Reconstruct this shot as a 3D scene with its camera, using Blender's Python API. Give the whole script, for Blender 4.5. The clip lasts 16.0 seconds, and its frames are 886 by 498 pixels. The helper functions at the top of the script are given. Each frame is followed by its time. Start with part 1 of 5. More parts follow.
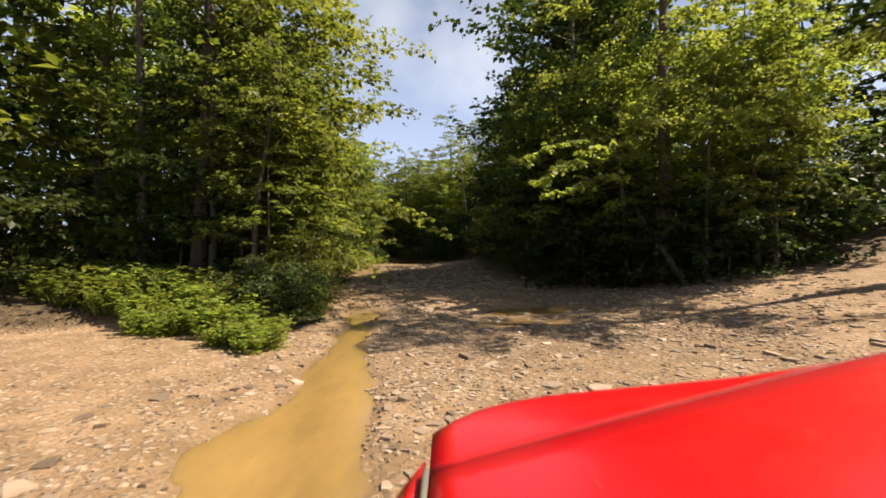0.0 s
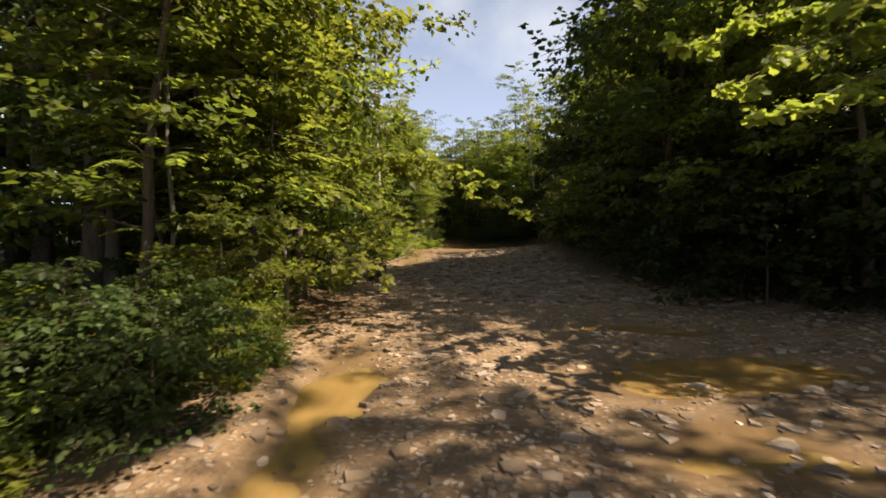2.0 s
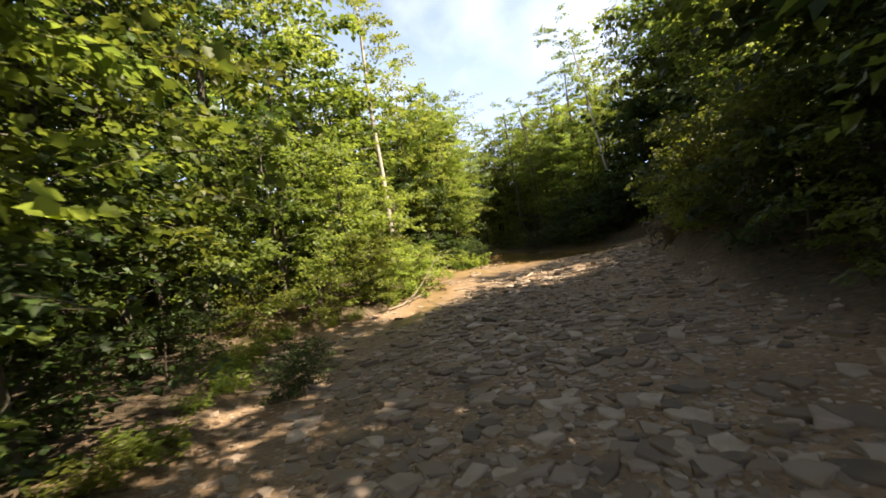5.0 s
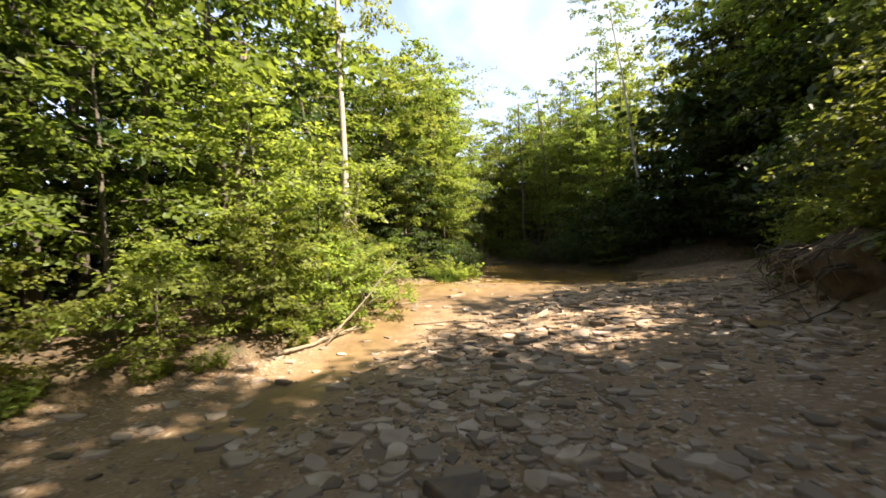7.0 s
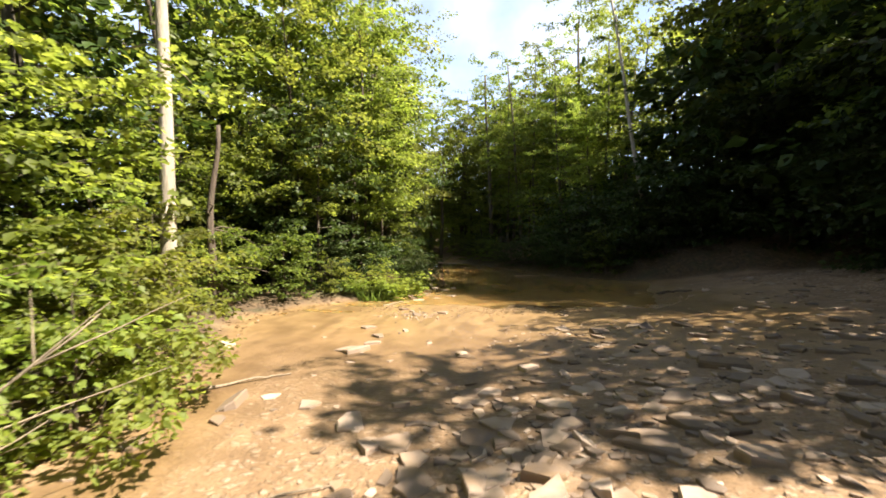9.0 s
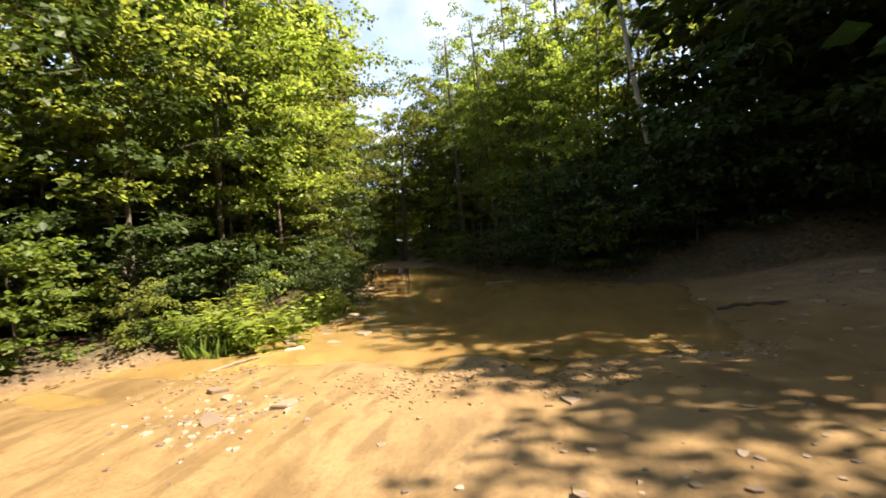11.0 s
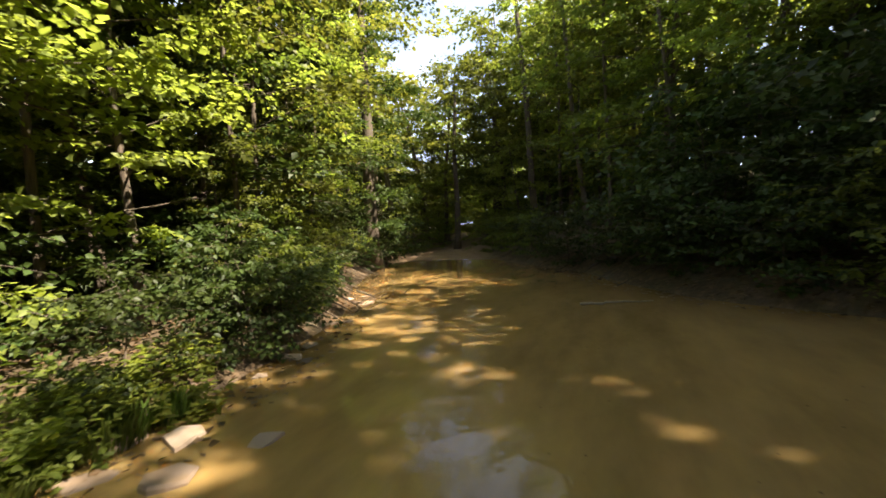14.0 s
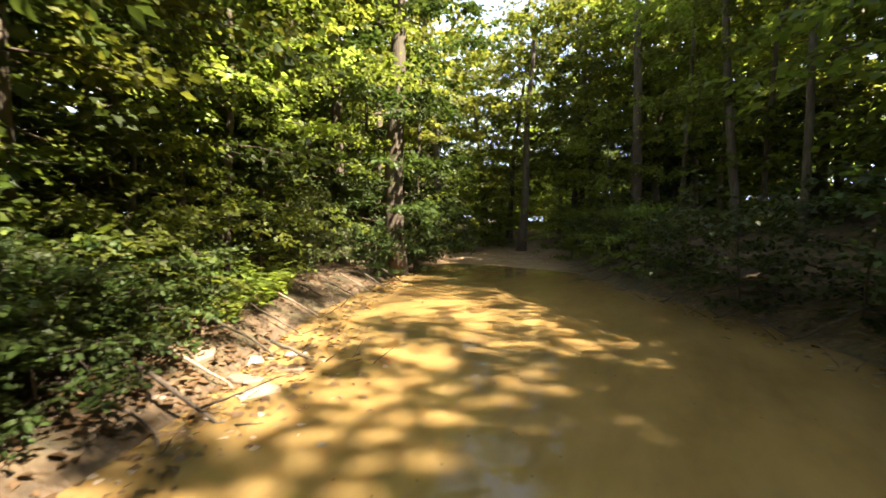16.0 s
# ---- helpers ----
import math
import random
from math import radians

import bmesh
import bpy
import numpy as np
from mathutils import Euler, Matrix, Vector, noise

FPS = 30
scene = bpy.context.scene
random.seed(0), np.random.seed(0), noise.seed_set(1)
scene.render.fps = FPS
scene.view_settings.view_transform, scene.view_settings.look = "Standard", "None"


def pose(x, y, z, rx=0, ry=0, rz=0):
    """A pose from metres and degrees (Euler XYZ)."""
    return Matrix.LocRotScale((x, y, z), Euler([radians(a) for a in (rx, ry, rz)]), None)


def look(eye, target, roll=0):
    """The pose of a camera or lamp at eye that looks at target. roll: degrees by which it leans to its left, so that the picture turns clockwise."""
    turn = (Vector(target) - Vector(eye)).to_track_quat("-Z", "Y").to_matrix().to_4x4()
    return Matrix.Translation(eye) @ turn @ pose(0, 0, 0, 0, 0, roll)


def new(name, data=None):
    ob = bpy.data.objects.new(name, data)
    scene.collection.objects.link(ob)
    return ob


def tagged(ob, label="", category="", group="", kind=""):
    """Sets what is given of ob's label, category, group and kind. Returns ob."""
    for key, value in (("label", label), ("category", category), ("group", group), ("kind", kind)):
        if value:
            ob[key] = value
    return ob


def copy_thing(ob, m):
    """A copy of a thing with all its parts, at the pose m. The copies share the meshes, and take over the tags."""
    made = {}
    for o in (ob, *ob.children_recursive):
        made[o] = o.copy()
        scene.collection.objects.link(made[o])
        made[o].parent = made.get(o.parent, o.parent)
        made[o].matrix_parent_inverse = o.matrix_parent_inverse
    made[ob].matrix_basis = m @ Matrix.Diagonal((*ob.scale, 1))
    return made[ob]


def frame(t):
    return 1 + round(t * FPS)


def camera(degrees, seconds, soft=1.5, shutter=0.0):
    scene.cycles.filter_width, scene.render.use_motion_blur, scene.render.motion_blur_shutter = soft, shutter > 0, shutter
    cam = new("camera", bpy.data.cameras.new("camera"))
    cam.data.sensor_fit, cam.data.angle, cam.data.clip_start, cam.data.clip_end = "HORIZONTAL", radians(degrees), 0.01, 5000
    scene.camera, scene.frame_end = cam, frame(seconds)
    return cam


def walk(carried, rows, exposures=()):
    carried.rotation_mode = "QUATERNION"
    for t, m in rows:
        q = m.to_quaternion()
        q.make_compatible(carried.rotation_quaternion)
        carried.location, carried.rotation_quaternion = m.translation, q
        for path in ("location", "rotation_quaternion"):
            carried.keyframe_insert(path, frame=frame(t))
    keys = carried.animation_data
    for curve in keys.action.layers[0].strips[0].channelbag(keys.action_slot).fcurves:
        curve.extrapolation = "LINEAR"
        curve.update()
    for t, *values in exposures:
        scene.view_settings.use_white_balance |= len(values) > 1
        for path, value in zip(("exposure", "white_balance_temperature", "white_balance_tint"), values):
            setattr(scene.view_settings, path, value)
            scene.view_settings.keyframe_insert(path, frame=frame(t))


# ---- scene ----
cam = camera(91.1, 16.0, soft=1.7, shutter=0.22)
PATH = [
    (0, (0.235, -0.341, 1.657), (0.21, 1.659, 1.662), -0.0),
    (0.5, (0.186, 1.111, 1.72), (0.082, 3.108, 1.715), -0.1),
    (1, (0.152, 2.679, 1.77), (-0.028, 4.671, 1.746), -0.4),
    (1.5, (0.115, 4.243, 1.767), (-0.138, 6.226, 1.712), 0.5),
    (2, (0.012, 5.874, 1.818), (-0.295, 7.849, 1.733), -0.1),
    (2.5, (0.007, 7.465, 1.892), (-0.369, 9.427, 1.811), -2.6),
    (3, (-0.072, 9.069, 1.906), (-0.52, 11.017, 1.861), -4.2),
    (3.5, (-0.238, 10.745, 1.93), (-0.769, 12.673, 1.889), -5.8),
    (4, (-0.46, 12.574, 1.917), (-1.031, 14.49, 1.887), -6.0),
    (4.2, (-0.382, 13.364, 1.959), (-0.974, 15.274, 1.951), -9.6),
    (6.3, (-1.303, 20.017, 1.951), (-1.883, 21.931, 1.913), -1.6),
    (6.5, (-1.44, 20.744, 1.963), (-2.024, 22.657, 1.964), -0.7),
    (7, (-1.698, 22.636, 1.97), (-2.263, 24.554, 1.955), -1.3),
    (7.5, (-2.023, 24.458, 2.014), (-2.555, 26.386, 1.98), 1.3),
    (8, (-2.208, 26.223, 2.078), (-2.711, 28.158, 2.031), 0.5),
    (8.5, (-2.273, 27.938, 2.107), (-2.713, 29.888, 2.031), -1.9),
    (9, (-2.383, 29.443, 2.187), (-2.801, 31.399, 2.14), -0.8),
    (9.2, (-2.359, 30.065, 2.243), (-2.762, 32.023, 2.195), -3.6),
    (11.3, (-2.107, 36.605, 1.928), (-2.449, 38.575, 1.879), -3.7),
    (11.5, (-2.162, 37.117, 1.912), (-2.48, 39.09, 1.82), -2.5),
    (12, (-2.153, 38.266, 1.928), (-2.472, 40.239, 1.849), -6.3),
    (12.5, (-2.24, 39.332, 1.865), (-2.632, 41.293, 1.817), -3.4),
    (13, (-2.454, 40.508, 1.824), (-2.943, 42.445, 1.735), -4.4),
    (13.5, (-2.679, 41.745, 1.803), (-3.249, 43.66, 1.72), -3.8),
    (14, (-3.072, 43.202, 1.786), (-3.739, 45.085, 1.689), -3.9),
    (14.5, (-3.451, 44.672, 1.78), (-4.206, 46.523, 1.708), -4.9),
    (15, (-3.843, 46.21, 1.714), (-4.697, 48.016, 1.606), -0.9),
    (15.5, (-4.31, 47.564, 1.703), (-5.236, 49.334, 1.604), -0.5),
    (16, (-4.795, 48.96, 1.669), (-5.735, 50.721, 1.554), 0.2),
]
EXPOSURES = [(0, 1.17, 8000, 11), (1, 1.07, 8200, 11), (2, 1.17, 8400, 11), (2.5, 1.67, 8200, 11), (3, 1.97, 7900, 11), (3.5, 1.92, 7900, 11), (4, 1.77, 7800, 11), (6.5, 2.22, 7500, 11), (8, 2.07, 7300, 11), (9, 2.07, 7300, 11), (11.5, 2.07, 7700, 11), (12.5, 1.97, 7900, 11), (13.5, 2.07, 7900, 11), (14, 2.40, 7700, 11), (15, 2.84, 7700, 11), (16, 3.04, 7700, 11)]
walk(cam, [(t, look(eye, target, roll)) for t, eye, target, roll in PATH], EXPOSURES)

# ---- world and sun ----
SUN_AZ, SUN_EL = radians(92), radians(53)
world = bpy.data.worlds.new("sky")
scene.world = world
world.use_nodes = True
wn = world.node_tree.nodes
sky = wn.new("ShaderNodeTexSky")
sky.sky_type, sky.sun_disc = "NISHITA", False
sky.sun_elevation, sky.sun_rotation = SUN_EL, SUN_AZ
sky.air_density, sky.dust_density, sky.ozone_density = 1.0, 0.5, 2.5
haze = wn.new("ShaderNodeMix")
haze.data_type = "RGBA"
cloud = wn.new("ShaderNodeTexNoise")
cloud.inputs["Scale"].default_value, cloud.inputs["Detail"].default_value = 3.2, 7.0
veil = wn.new("ShaderNodeMapRange")
for socket, value in zip(("From Min", "From Max", "To Min", "To Max"), (0.47, 0.75, 0.0, 0.5)):
    veil.inputs[socket].default_value = value
way_in = wn.new("ShaderNodeTexCoord")
haze.inputs[7].default_value = (13, 14.5, 17, 1)
low = wn.new("ShaderNodeMix")
low.data_type = "RGBA"
low.inputs[7].default_value = (6.7, 9.0, 15, 1)
rise = wn.new("ShaderNodeSeparateXYZ")
fade = wn.new("ShaderNodeMapRange")
for socket, value in zip(("From Min", "From Max", "To Min", "To Max"), (0.1, 0.75, 0.9, 0.0)):
    fade.inputs[socket].default_value = value
for a, b in ((way_in.outputs["Generated"], cloud.inputs["Vector"]), (cloud.outputs["Fac"], veil.inputs["Value"]), (veil.outputs[0], haze.inputs[0]),
             (way_in.outputs["Generated"], rise.inputs[0]), (rise.outputs["Z"], fade.inputs["Value"]), (fade.outputs[0], low.inputs[0]),
             (sky.outputs[0], low.inputs[6]), (low.outputs[2], haze.inputs[6]), (haze.outputs[2], wn["Background"].inputs[0])):
    world.node_tree.links.new(a, b)
wn["Background"].inputs[1].default_value = 0.043
sun = new("sun", bpy.data.lights.new("sun", "SUN"))
sun.data.energy, sun.data.angle, sun.data.color = 5.0, radians(0.6), (1.0, 0.95, 0.86)
sun_way = Vector((math.sin(SUN_AZ) * math.cos(SUN_EL), math.cos(SUN_AZ) * math.cos(SUN_EL), math.sin(SUN_EL)))
sun.matrix_world = look(sun_way * 60, (0, 0, 0))


# ---- materials ----
class Nodes:
    """Short hand for a node material."""

    def __init__(self, name):
        self.m = bpy.data.materials.new(name)
        self.m.use_nodes = True
        self.t = self.m.node_tree
        self.bsdf = self.t.nodes["Principled BSDF"]
        self.out = self.t.nodes["Material Output"]

    def n(self, kind, **settings):
        node = self.t.nodes.new("ShaderNode" + kind)
        for key, value in settings.items():
            node.inputs[key.replace("_", " ")].default_value = value
        return node

    def link(self, a, b):
        self.t.links.new(a, b)

    def place(self):
        return self.n("NewGeometry").outputs["Position"]

    def noise(self, scale, detail=4.0, rough=0.55, vector=None):
        node = self.n("TexNoise", Scale=scale, Detail=detail, Roughness=rough)
        self.link(vector or self.place(), node.inputs["Vector"])
        return node.outputs["Fac"]

    def cells(self, scale, feature="F1", vector=None, out="Distance"):
        node = self.n("TexVoronoi", Scale=scale)
        node.feature = feature
        self.link(vector or self.place(), node.inputs["Vector"])
        return node.outputs[out]

    def ramp(self, fac, stops):
        node = self.n("ValToRGB")
        while len(node.color_ramp.elements) < len(stops):
            node.color_ramp.elements.new(0.5)
        for e, (p, c) in zip(node.color_ramp.elements, stops):
            e.position = p
            e.color = (*c, 1) if not isinstance(c, (int, float)) else (c, c, c, 1)
        self.link(fac, node.inputs[0])
        return node.outputs[0]

    def mix(self, fac, a, b, blend="MIX"):
        node = self.n("Mix")
        node.data_type, node.blend_type = "RGBA", blend
        for value, socket in ((fac, node.inputs[0]), (a, node.inputs[6]), (b, node.inputs[7])):
            if isinstance(value, (int, float)):
                socket.default_value = value
            elif isinstance(value, tuple):
                socket.default_value = (*value, 1)
            else:
                self.link(value, socket)
        return node.outputs[2]

    def math(self, op, a, b=0.0):
        node = self.n("Math")
        node.operation = op
        for value, socket in ((a, node.inputs[0]), (b, node.inputs[1])):
            if isinstance(value, (int, float)):
                socket.default_value = value
            else:
                self.link(value, socket)
        return node.outputs[0]

    def bump(self, height, strength, distance):
        node = self.n("Bump", Strength=strength, Distance=distance)
        self.link(height, node.inputs["Height"])
        self.link(node.outputs[0], self.bsdf.inputs["Normal"])
        return node

    def attribute(self, name):
        node = self.n("Attribute")
        node.attribute_name = name
        return node.outputs["Fac"]


def leaf_material(name, dark, mid, light, glow=0.5, gain=1.95):
    k = Nodes(name)
    geo, info = k.n("NewGeometry"), k.n("ObjectInfo")
    col = k.ramp(geo.outputs["Random Per Island"], [(0.0, dark), (0.55, mid), (1.0, light)])
    patch = k.noise(0.6, 2.0)
    col = k.mix(k.ramp(patch, [(0.35, 0.0), (0.65, 0.5)]), col, light)
    hue = k.n("HueSaturation")
    k.link(col, hue.inputs["Color"])
    k.link(k.math("ADD", k.math("MULTIPLY", info.outputs["Random"], 0.04), 0.48), hue.inputs["Hue"])
    k.link(k.math("ADD", k.math("MULTIPLY", info.outputs["Random"], 0.5), 0.75), hue.inputs["Value"])
    k.link(hue.outputs[0], k.bsdf.inputs["Base Color"])
    k.bsdf.inputs["Roughness"].default_value = 0.5
    k.bsdf.inputs["Specular IOR Level"].default_value = 0.28
    back = k.n("BsdfTranslucent")
    warm = k.mix(1.0, hue.outputs[0], (1.0, 0.98, 0.62), "MULTIPLY")
    bright = k.n("HueSaturation", Value=gain, Saturation=1.0)
    k.link(warm, bright.inputs["Color"])
    k.link(bright.outputs[0], back.inputs[0])
    both = k.n("MixShader")
    both.inputs[0].default_value = glow
    k.link(k.bsdf.outputs[0], both.inputs[1])
    k.link(back.outputs[0], both.inputs[2])
    k.link(both.outputs[0], k.out.inputs[0])
    return k.m


LEAF = leaf_material("green_leaves", (0.044, 0.062, 0.014), (0.079, 0.102, 0.021), (0.129, 0.152, 0.034))
# Lighter leaves; sunlight is partly put into their colour and gain.
LEAF_LIGHT = leaf_material("light_sunlit_leaves", (0.075, 0.105, 0.024), (0.128, 0.160, 0.035), (0.194, 0.220, 0.055), 0.55, 2.15)
# Darker copy of the green leaves: deep shade is put into the colour.
LEAF_SHADED = leaf_material("shaded_green_leaves", (0.021, 0.033, 0.009), (0.034, 0.055, 0.014), (0.057, 0.083, 0.022), 0.4, 1.3)
GRASS = leaf_material("grass_blades", (0.055, 0.085, 0.016), (0.095, 0.135, 0.026), (0.150, 0.185, 0.053), 0.45)
DRY = leaf_material("dry_leaves", (0.045, 0.026, 0.013), (0.088, 0.054, 0.027), (0.15, 0.095, 0.05), 0.15)


def bark_material(name, dark, light, patchy=0.0, scale=1.0):
    k = Nodes(name)
    where = k.n("Mapping")
    where.inputs["Scale"].default_value = (9 * scale, 9 * scale, 1.6 * scale)
    k.link(k.place(), where.inputs["Vector"])
    fine = k.noise(3.0, 6.0, 0.65, where.outputs[0])
    col = k.ramp(fine, [(0.3, dark), (0.7, light)])
    moss = k.ramp(k.noise(1.3, 3.0), [(0.5, 0.0), (0.75, 0.35 + patchy)])
    col = k.mix(moss, col, (0.07, 0.075, 0.04) if not patchy else (0.10, 0.085, 0.06))
    k.link(col, k.bsdf.inputs["Base Color"])
    k.bsdf.inputs["Roughness"].default_value = 0.85
    k.bump(fine, 0.7, 0.03)
    return k.m


BARK = bark_material("brown_bark", (0.035, 0.025, 0.018), (0.115, 0.085, 0.06))
BARK_PALE = bark_material("pale_bark", (0.25, 0.21, 0.16), (0.44, 0.39, 0.32), 0.12, 0.6)
BARK_GREY = bark_material("grey_bark", (0.05, 0.04, 0.03), (0.135, 0.11, 0.08))
WOOD_DEAD = bark_material("weathered_dead_wood", (0.13, 0.10, 0.07), (0.30, 0.235, 0.165))


def ground_material():
    k = Nodes("stony_dirt")
    pos = k.place()
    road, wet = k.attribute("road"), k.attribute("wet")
    big, mid = k.noise(0.35, 4.0), k.noise(1.725, 4.500, 0.450)
    fine = k.noise(26.0, 6.0, 0.7)
    chip = k.n("TexVoronoi", Scale=11.0, Randomness=1.0)
    warp = k.n("Mapping")
    warp.inputs["Scale"].default_value = (1.0, 1.7, 1.0)
    swirl = k.n("TexNoise", Scale=5.0, Detail=3.0)
    k.link(pos, swirl.inputs["Vector"])
    k.link(k.mix(0.12, pos, swirl.outputs["Color"]), warp.inputs["Vector"])
    k.link(warp.outputs[0], chip.inputs["Vector"])
    shade = k.n("SeparateColor")
    k.link(chip.outputs["Color"], shade.inputs[0])
    mud = k.ramp(mid, [(0.25, (0.150, 0.086, 0.041)), (0.55, (0.270, 0.167, 0.094)), (0.8, (0.375, 0.251, 0.161))])
    stone = k.ramp(shade.outputs[0], [(0.0, (0.165, 0.116, 0.075)), (0.5, (0.330, 0.244, 0.169)), (1.0, (0.495, 0.379, 0.292))])
    edge = k.ramp(chip.outputs["Distance"], [(0.25, 1.0), (0.55, 0.0)])
    amount = k.math("MULTIPLY", edge, k.ramp(k.math("ADD", k.math("MULTIPLY", big, 0.6), k.math("MULTIPLY", shade.outputs[1], 0.5)), [(0.34, 0.0), (0.48, 1.0)]))
    amount = k.math("MULTIPLY", amount, k.math("SUBTRACT", 1.0, wet))
    bed = k.mix(amount, mud, stone)
    bed = k.mix(k.ramp(fine, [(0.33, 0.6), (0.56, 0.0)]), bed, (0.083, 0.053, 0.030))
    silt = k.ramp(mid, [(0.3, (0.205, 0.128, 0.059)), (0.7, (0.280, 0.182, 0.090))])
    flow = k.n("Mapping")
    flow.inputs["Scale"].default_value = (1.0, 0.3, 1.0)
    flow.inputs["Rotation"].default_value = (0.0, 0.0, 0.35)
    k.link(pos, flow.inputs["Vector"])
    streak = k.noise(3.2, 6.0, 0.62, flow.outputs[0])
    silt = k.mix(k.ramp(streak, [(0.40, 0.65), (0.52, 0.0)]), silt, (0.122, 0.076, 0.036))
    silt = k.mix(k.ramp(fine, [(0.36, 0.5), (0.50, 0.0)]), silt, (0.095, 0.060, 0.030))
    bed = k.mix(wet, bed, silt)
    litter = k.ramp(k.noise(6.750, 3.750, 0.525), [(0.3, (0.038, 0.024, 0.013)), (0.55, (0.086, 0.054, 0.028)), (0.75, (0.158, 0.101, 0.053))])
    litter = k.mix(k.ramp(mid, [(0.5, 0.0), (0.68, 0.6)]), litter, (0.045, 0.045, 0.017))
    # rain-soaked mud round the puddles, and a darkened pool bank, less on the proud chips
    bed_dark = k.math("MULTIPLY", k.attribute("damp_dark"), k.math("SUBTRACT", 1.0, k.math("MULTIPLY", amount, 0.7)))
    bed = k.mix(k.math("MULTIPLY", bed_dark, 0.75), bed, k.ramp(mid, [(0.3, (0.062, 0.034, 0.016)), (0.7, (0.125, 0.074, 0.036))]))
    col = k.mix(road, litter, bed)
    k.link(col, k.bsdf.inputs["Base Color"])
    rough = k.math("SUBTRACT", 0.9, k.math("MULTIPLY", wet, 0.55))
    k.link(rough, k.bsdf.inputs["Roughness"])
    height = k.math("ADD", k.math("MULTIPLY", amount, 0.7), k.math("MULTIPLY", fine, 0.5))
    height = k.math("MULTIPLY", height, k.math("SUBTRACT", 1.0, k.math("MULTIPLY", wet, 0.6)))
    k.bump(height, 0.9, 0.035)
    return k.m


def water_material(name, colour):
    k = Nodes(name)
    swirl = k.n("Mapping")
    swirl.inputs["Scale"].default_value = (1.0, 0.35, 1.0)
    k.link(k.place(), swirl.inputs["Vector"])
    silt = k.noise(1.6, 6.0, 0.6, swirl.outputs[0])
    col = k.ramp(silt, [(0.3, tuple(c * 0.72 for c in colour)), (0.5, colour), (0.72, tuple(min(1.0, c * 1.25) for c in colour))])
    speck = k.math("MULTIPLY", k.ramp(k.cells(6.0), [(0.04, 1.0), (0.09, 0.0)]), k.ramp(k.noise(0.8, 2.0), [(0.5, 0.0), (0.6, 0.8)]))
    col = k.mix(speck, col, (0.07, 0.045, 0.022))
    k.link(col, k.bsdf.inputs["Base Color"])
    k.bsdf.inputs["Roughness"].default_value = 0.03
    k.bsdf.inputs["IOR"].default_value = 1.33
    k.bsdf.subsurface_method = "BURLEY"
    k.bsdf.inputs["Subsurface Weight"].default_value = 0.7
    k.bsdf.inputs["Subsurface Radius"].default_value = (1.0, 0.7, 0.4)
    k.bsdf.inputs["Subsurface Scale"].default_value = 0.22
    k.bump(k.noise(4.0, 3.0), 0.15, 0.03)
    return k.m


def stone_material():
    k = Nodes("sandstone_slab")
    info = k.n("ObjectInfo")
    geo = k.n("NewGeometry")
    tone = k.math("FRACT", k.math("ADD", info.outputs["Random"], geo.outputs["Random Per Island"]))
    col = k.ramp(tone, [(0.0, (0.075, 0.054, 0.040)), (0.35, (0.175, 0.128, 0.096)), (0.7, (0.285, 0.215, 0.164)), (1.0, (0.43, 0.335, 0.265))])
    stain = k.noise(5.250, 4.500, 0.488)
    col = k.mix(k.ramp(stain, [(0.42, 0.0), (0.7, 0.65)]), col, (0.203, 0.128, 0.064))
    k.link(col, k.bsdf.inputs["Base Color"])
    k.bsdf.inputs["Roughness"].default_value = 0.8
    k.bump(k.noise(34.0, 6.0, 0.7), 0.55, 0.012)
    return k.m


GROUND, STONE = ground_material(), stone_material()
WATER = water_material("muddy_water", (0.235, 0.146, 0.055))


def paint_material():
    k = Nodes("red_paint")
    dust = k.noise(3.0, 6.0, 0.65)
    spots = k.ramp(k.cells(28.0), [(0.03, 1.0), (0.07, 0.0)])
    rare = k.ramp(k.noise(5.0, 2.0), [(0.56, 0.0), (0.62, 0.6)])
    col = k.mix(k.ramp(dust, [(0.4, 0.0), (0.75, 0.06)]), (0.52, 0.0015, 0.006), (0.42, 0.12, 0.08))
    col = k.mix(k.math("MULTIPLY", spots, rare), col, (0.7, 0.45, 0.4))
    k.link(col, k.bsdf.inputs["Base Color"])
    k.link(k.ramp(dust, [(0.3, 0.28), (0.8, 0.45)]), k.bsdf.inputs["Roughness"])
    k.bsdf.inputs["Coat Weight"].default_value = 0.25
    k.bsdf.inputs["Coat Roughness"].default_value = 0.08
    return k.m


def plain_material(name, colour, rough, metal=0.0):
    k = Nodes(name)
    col = k.mix(k.ramp(k.noise(14.0, 5.0), [(0.35, 0.0), (0.7, 0.5)]), colour, tuple(c * 0.6 for c in colour))
    k.link(col, k.bsdf.inputs["Base Color"])
    k.bsdf.inputs["Roughness"].default_value = rough
    k.bsdf.inputs["Metallic"].default_value = metal
    return k.m


RED = paint_material()
SEAM = plain_material("dark_red_seam", (0.16, 0.004, 0.006), 0.5)
RUBBER = plain_material("black_rubber", (0.025, 0.025, 0.025), 0.7)
GREY_METAL = plain_material("grey_metal", (0.32, 0.31, 0.28), 0.45, 0.6)
GLASS_DARK = plain_material("dark_glass", (0.02, 0.025, 0.028), 0.06)
LAMP_GLASS = plain_material("lamp_glass", (0.6, 0.6, 0.56), 0.12)


# ---- mesh helpers ----
def mesh_from(name, verts, faces, material, smooth=False):
    me = bpy.data.meshes.new(name)
    me.from_pydata([tuple(v) for v in verts], [], [tuple(f) for f in faces])
    me.materials.append(material)
    if smooth:
        me.polygons.foreach_set("use_smooth", [True] * len(me.polygons))
    me.update()
    return me


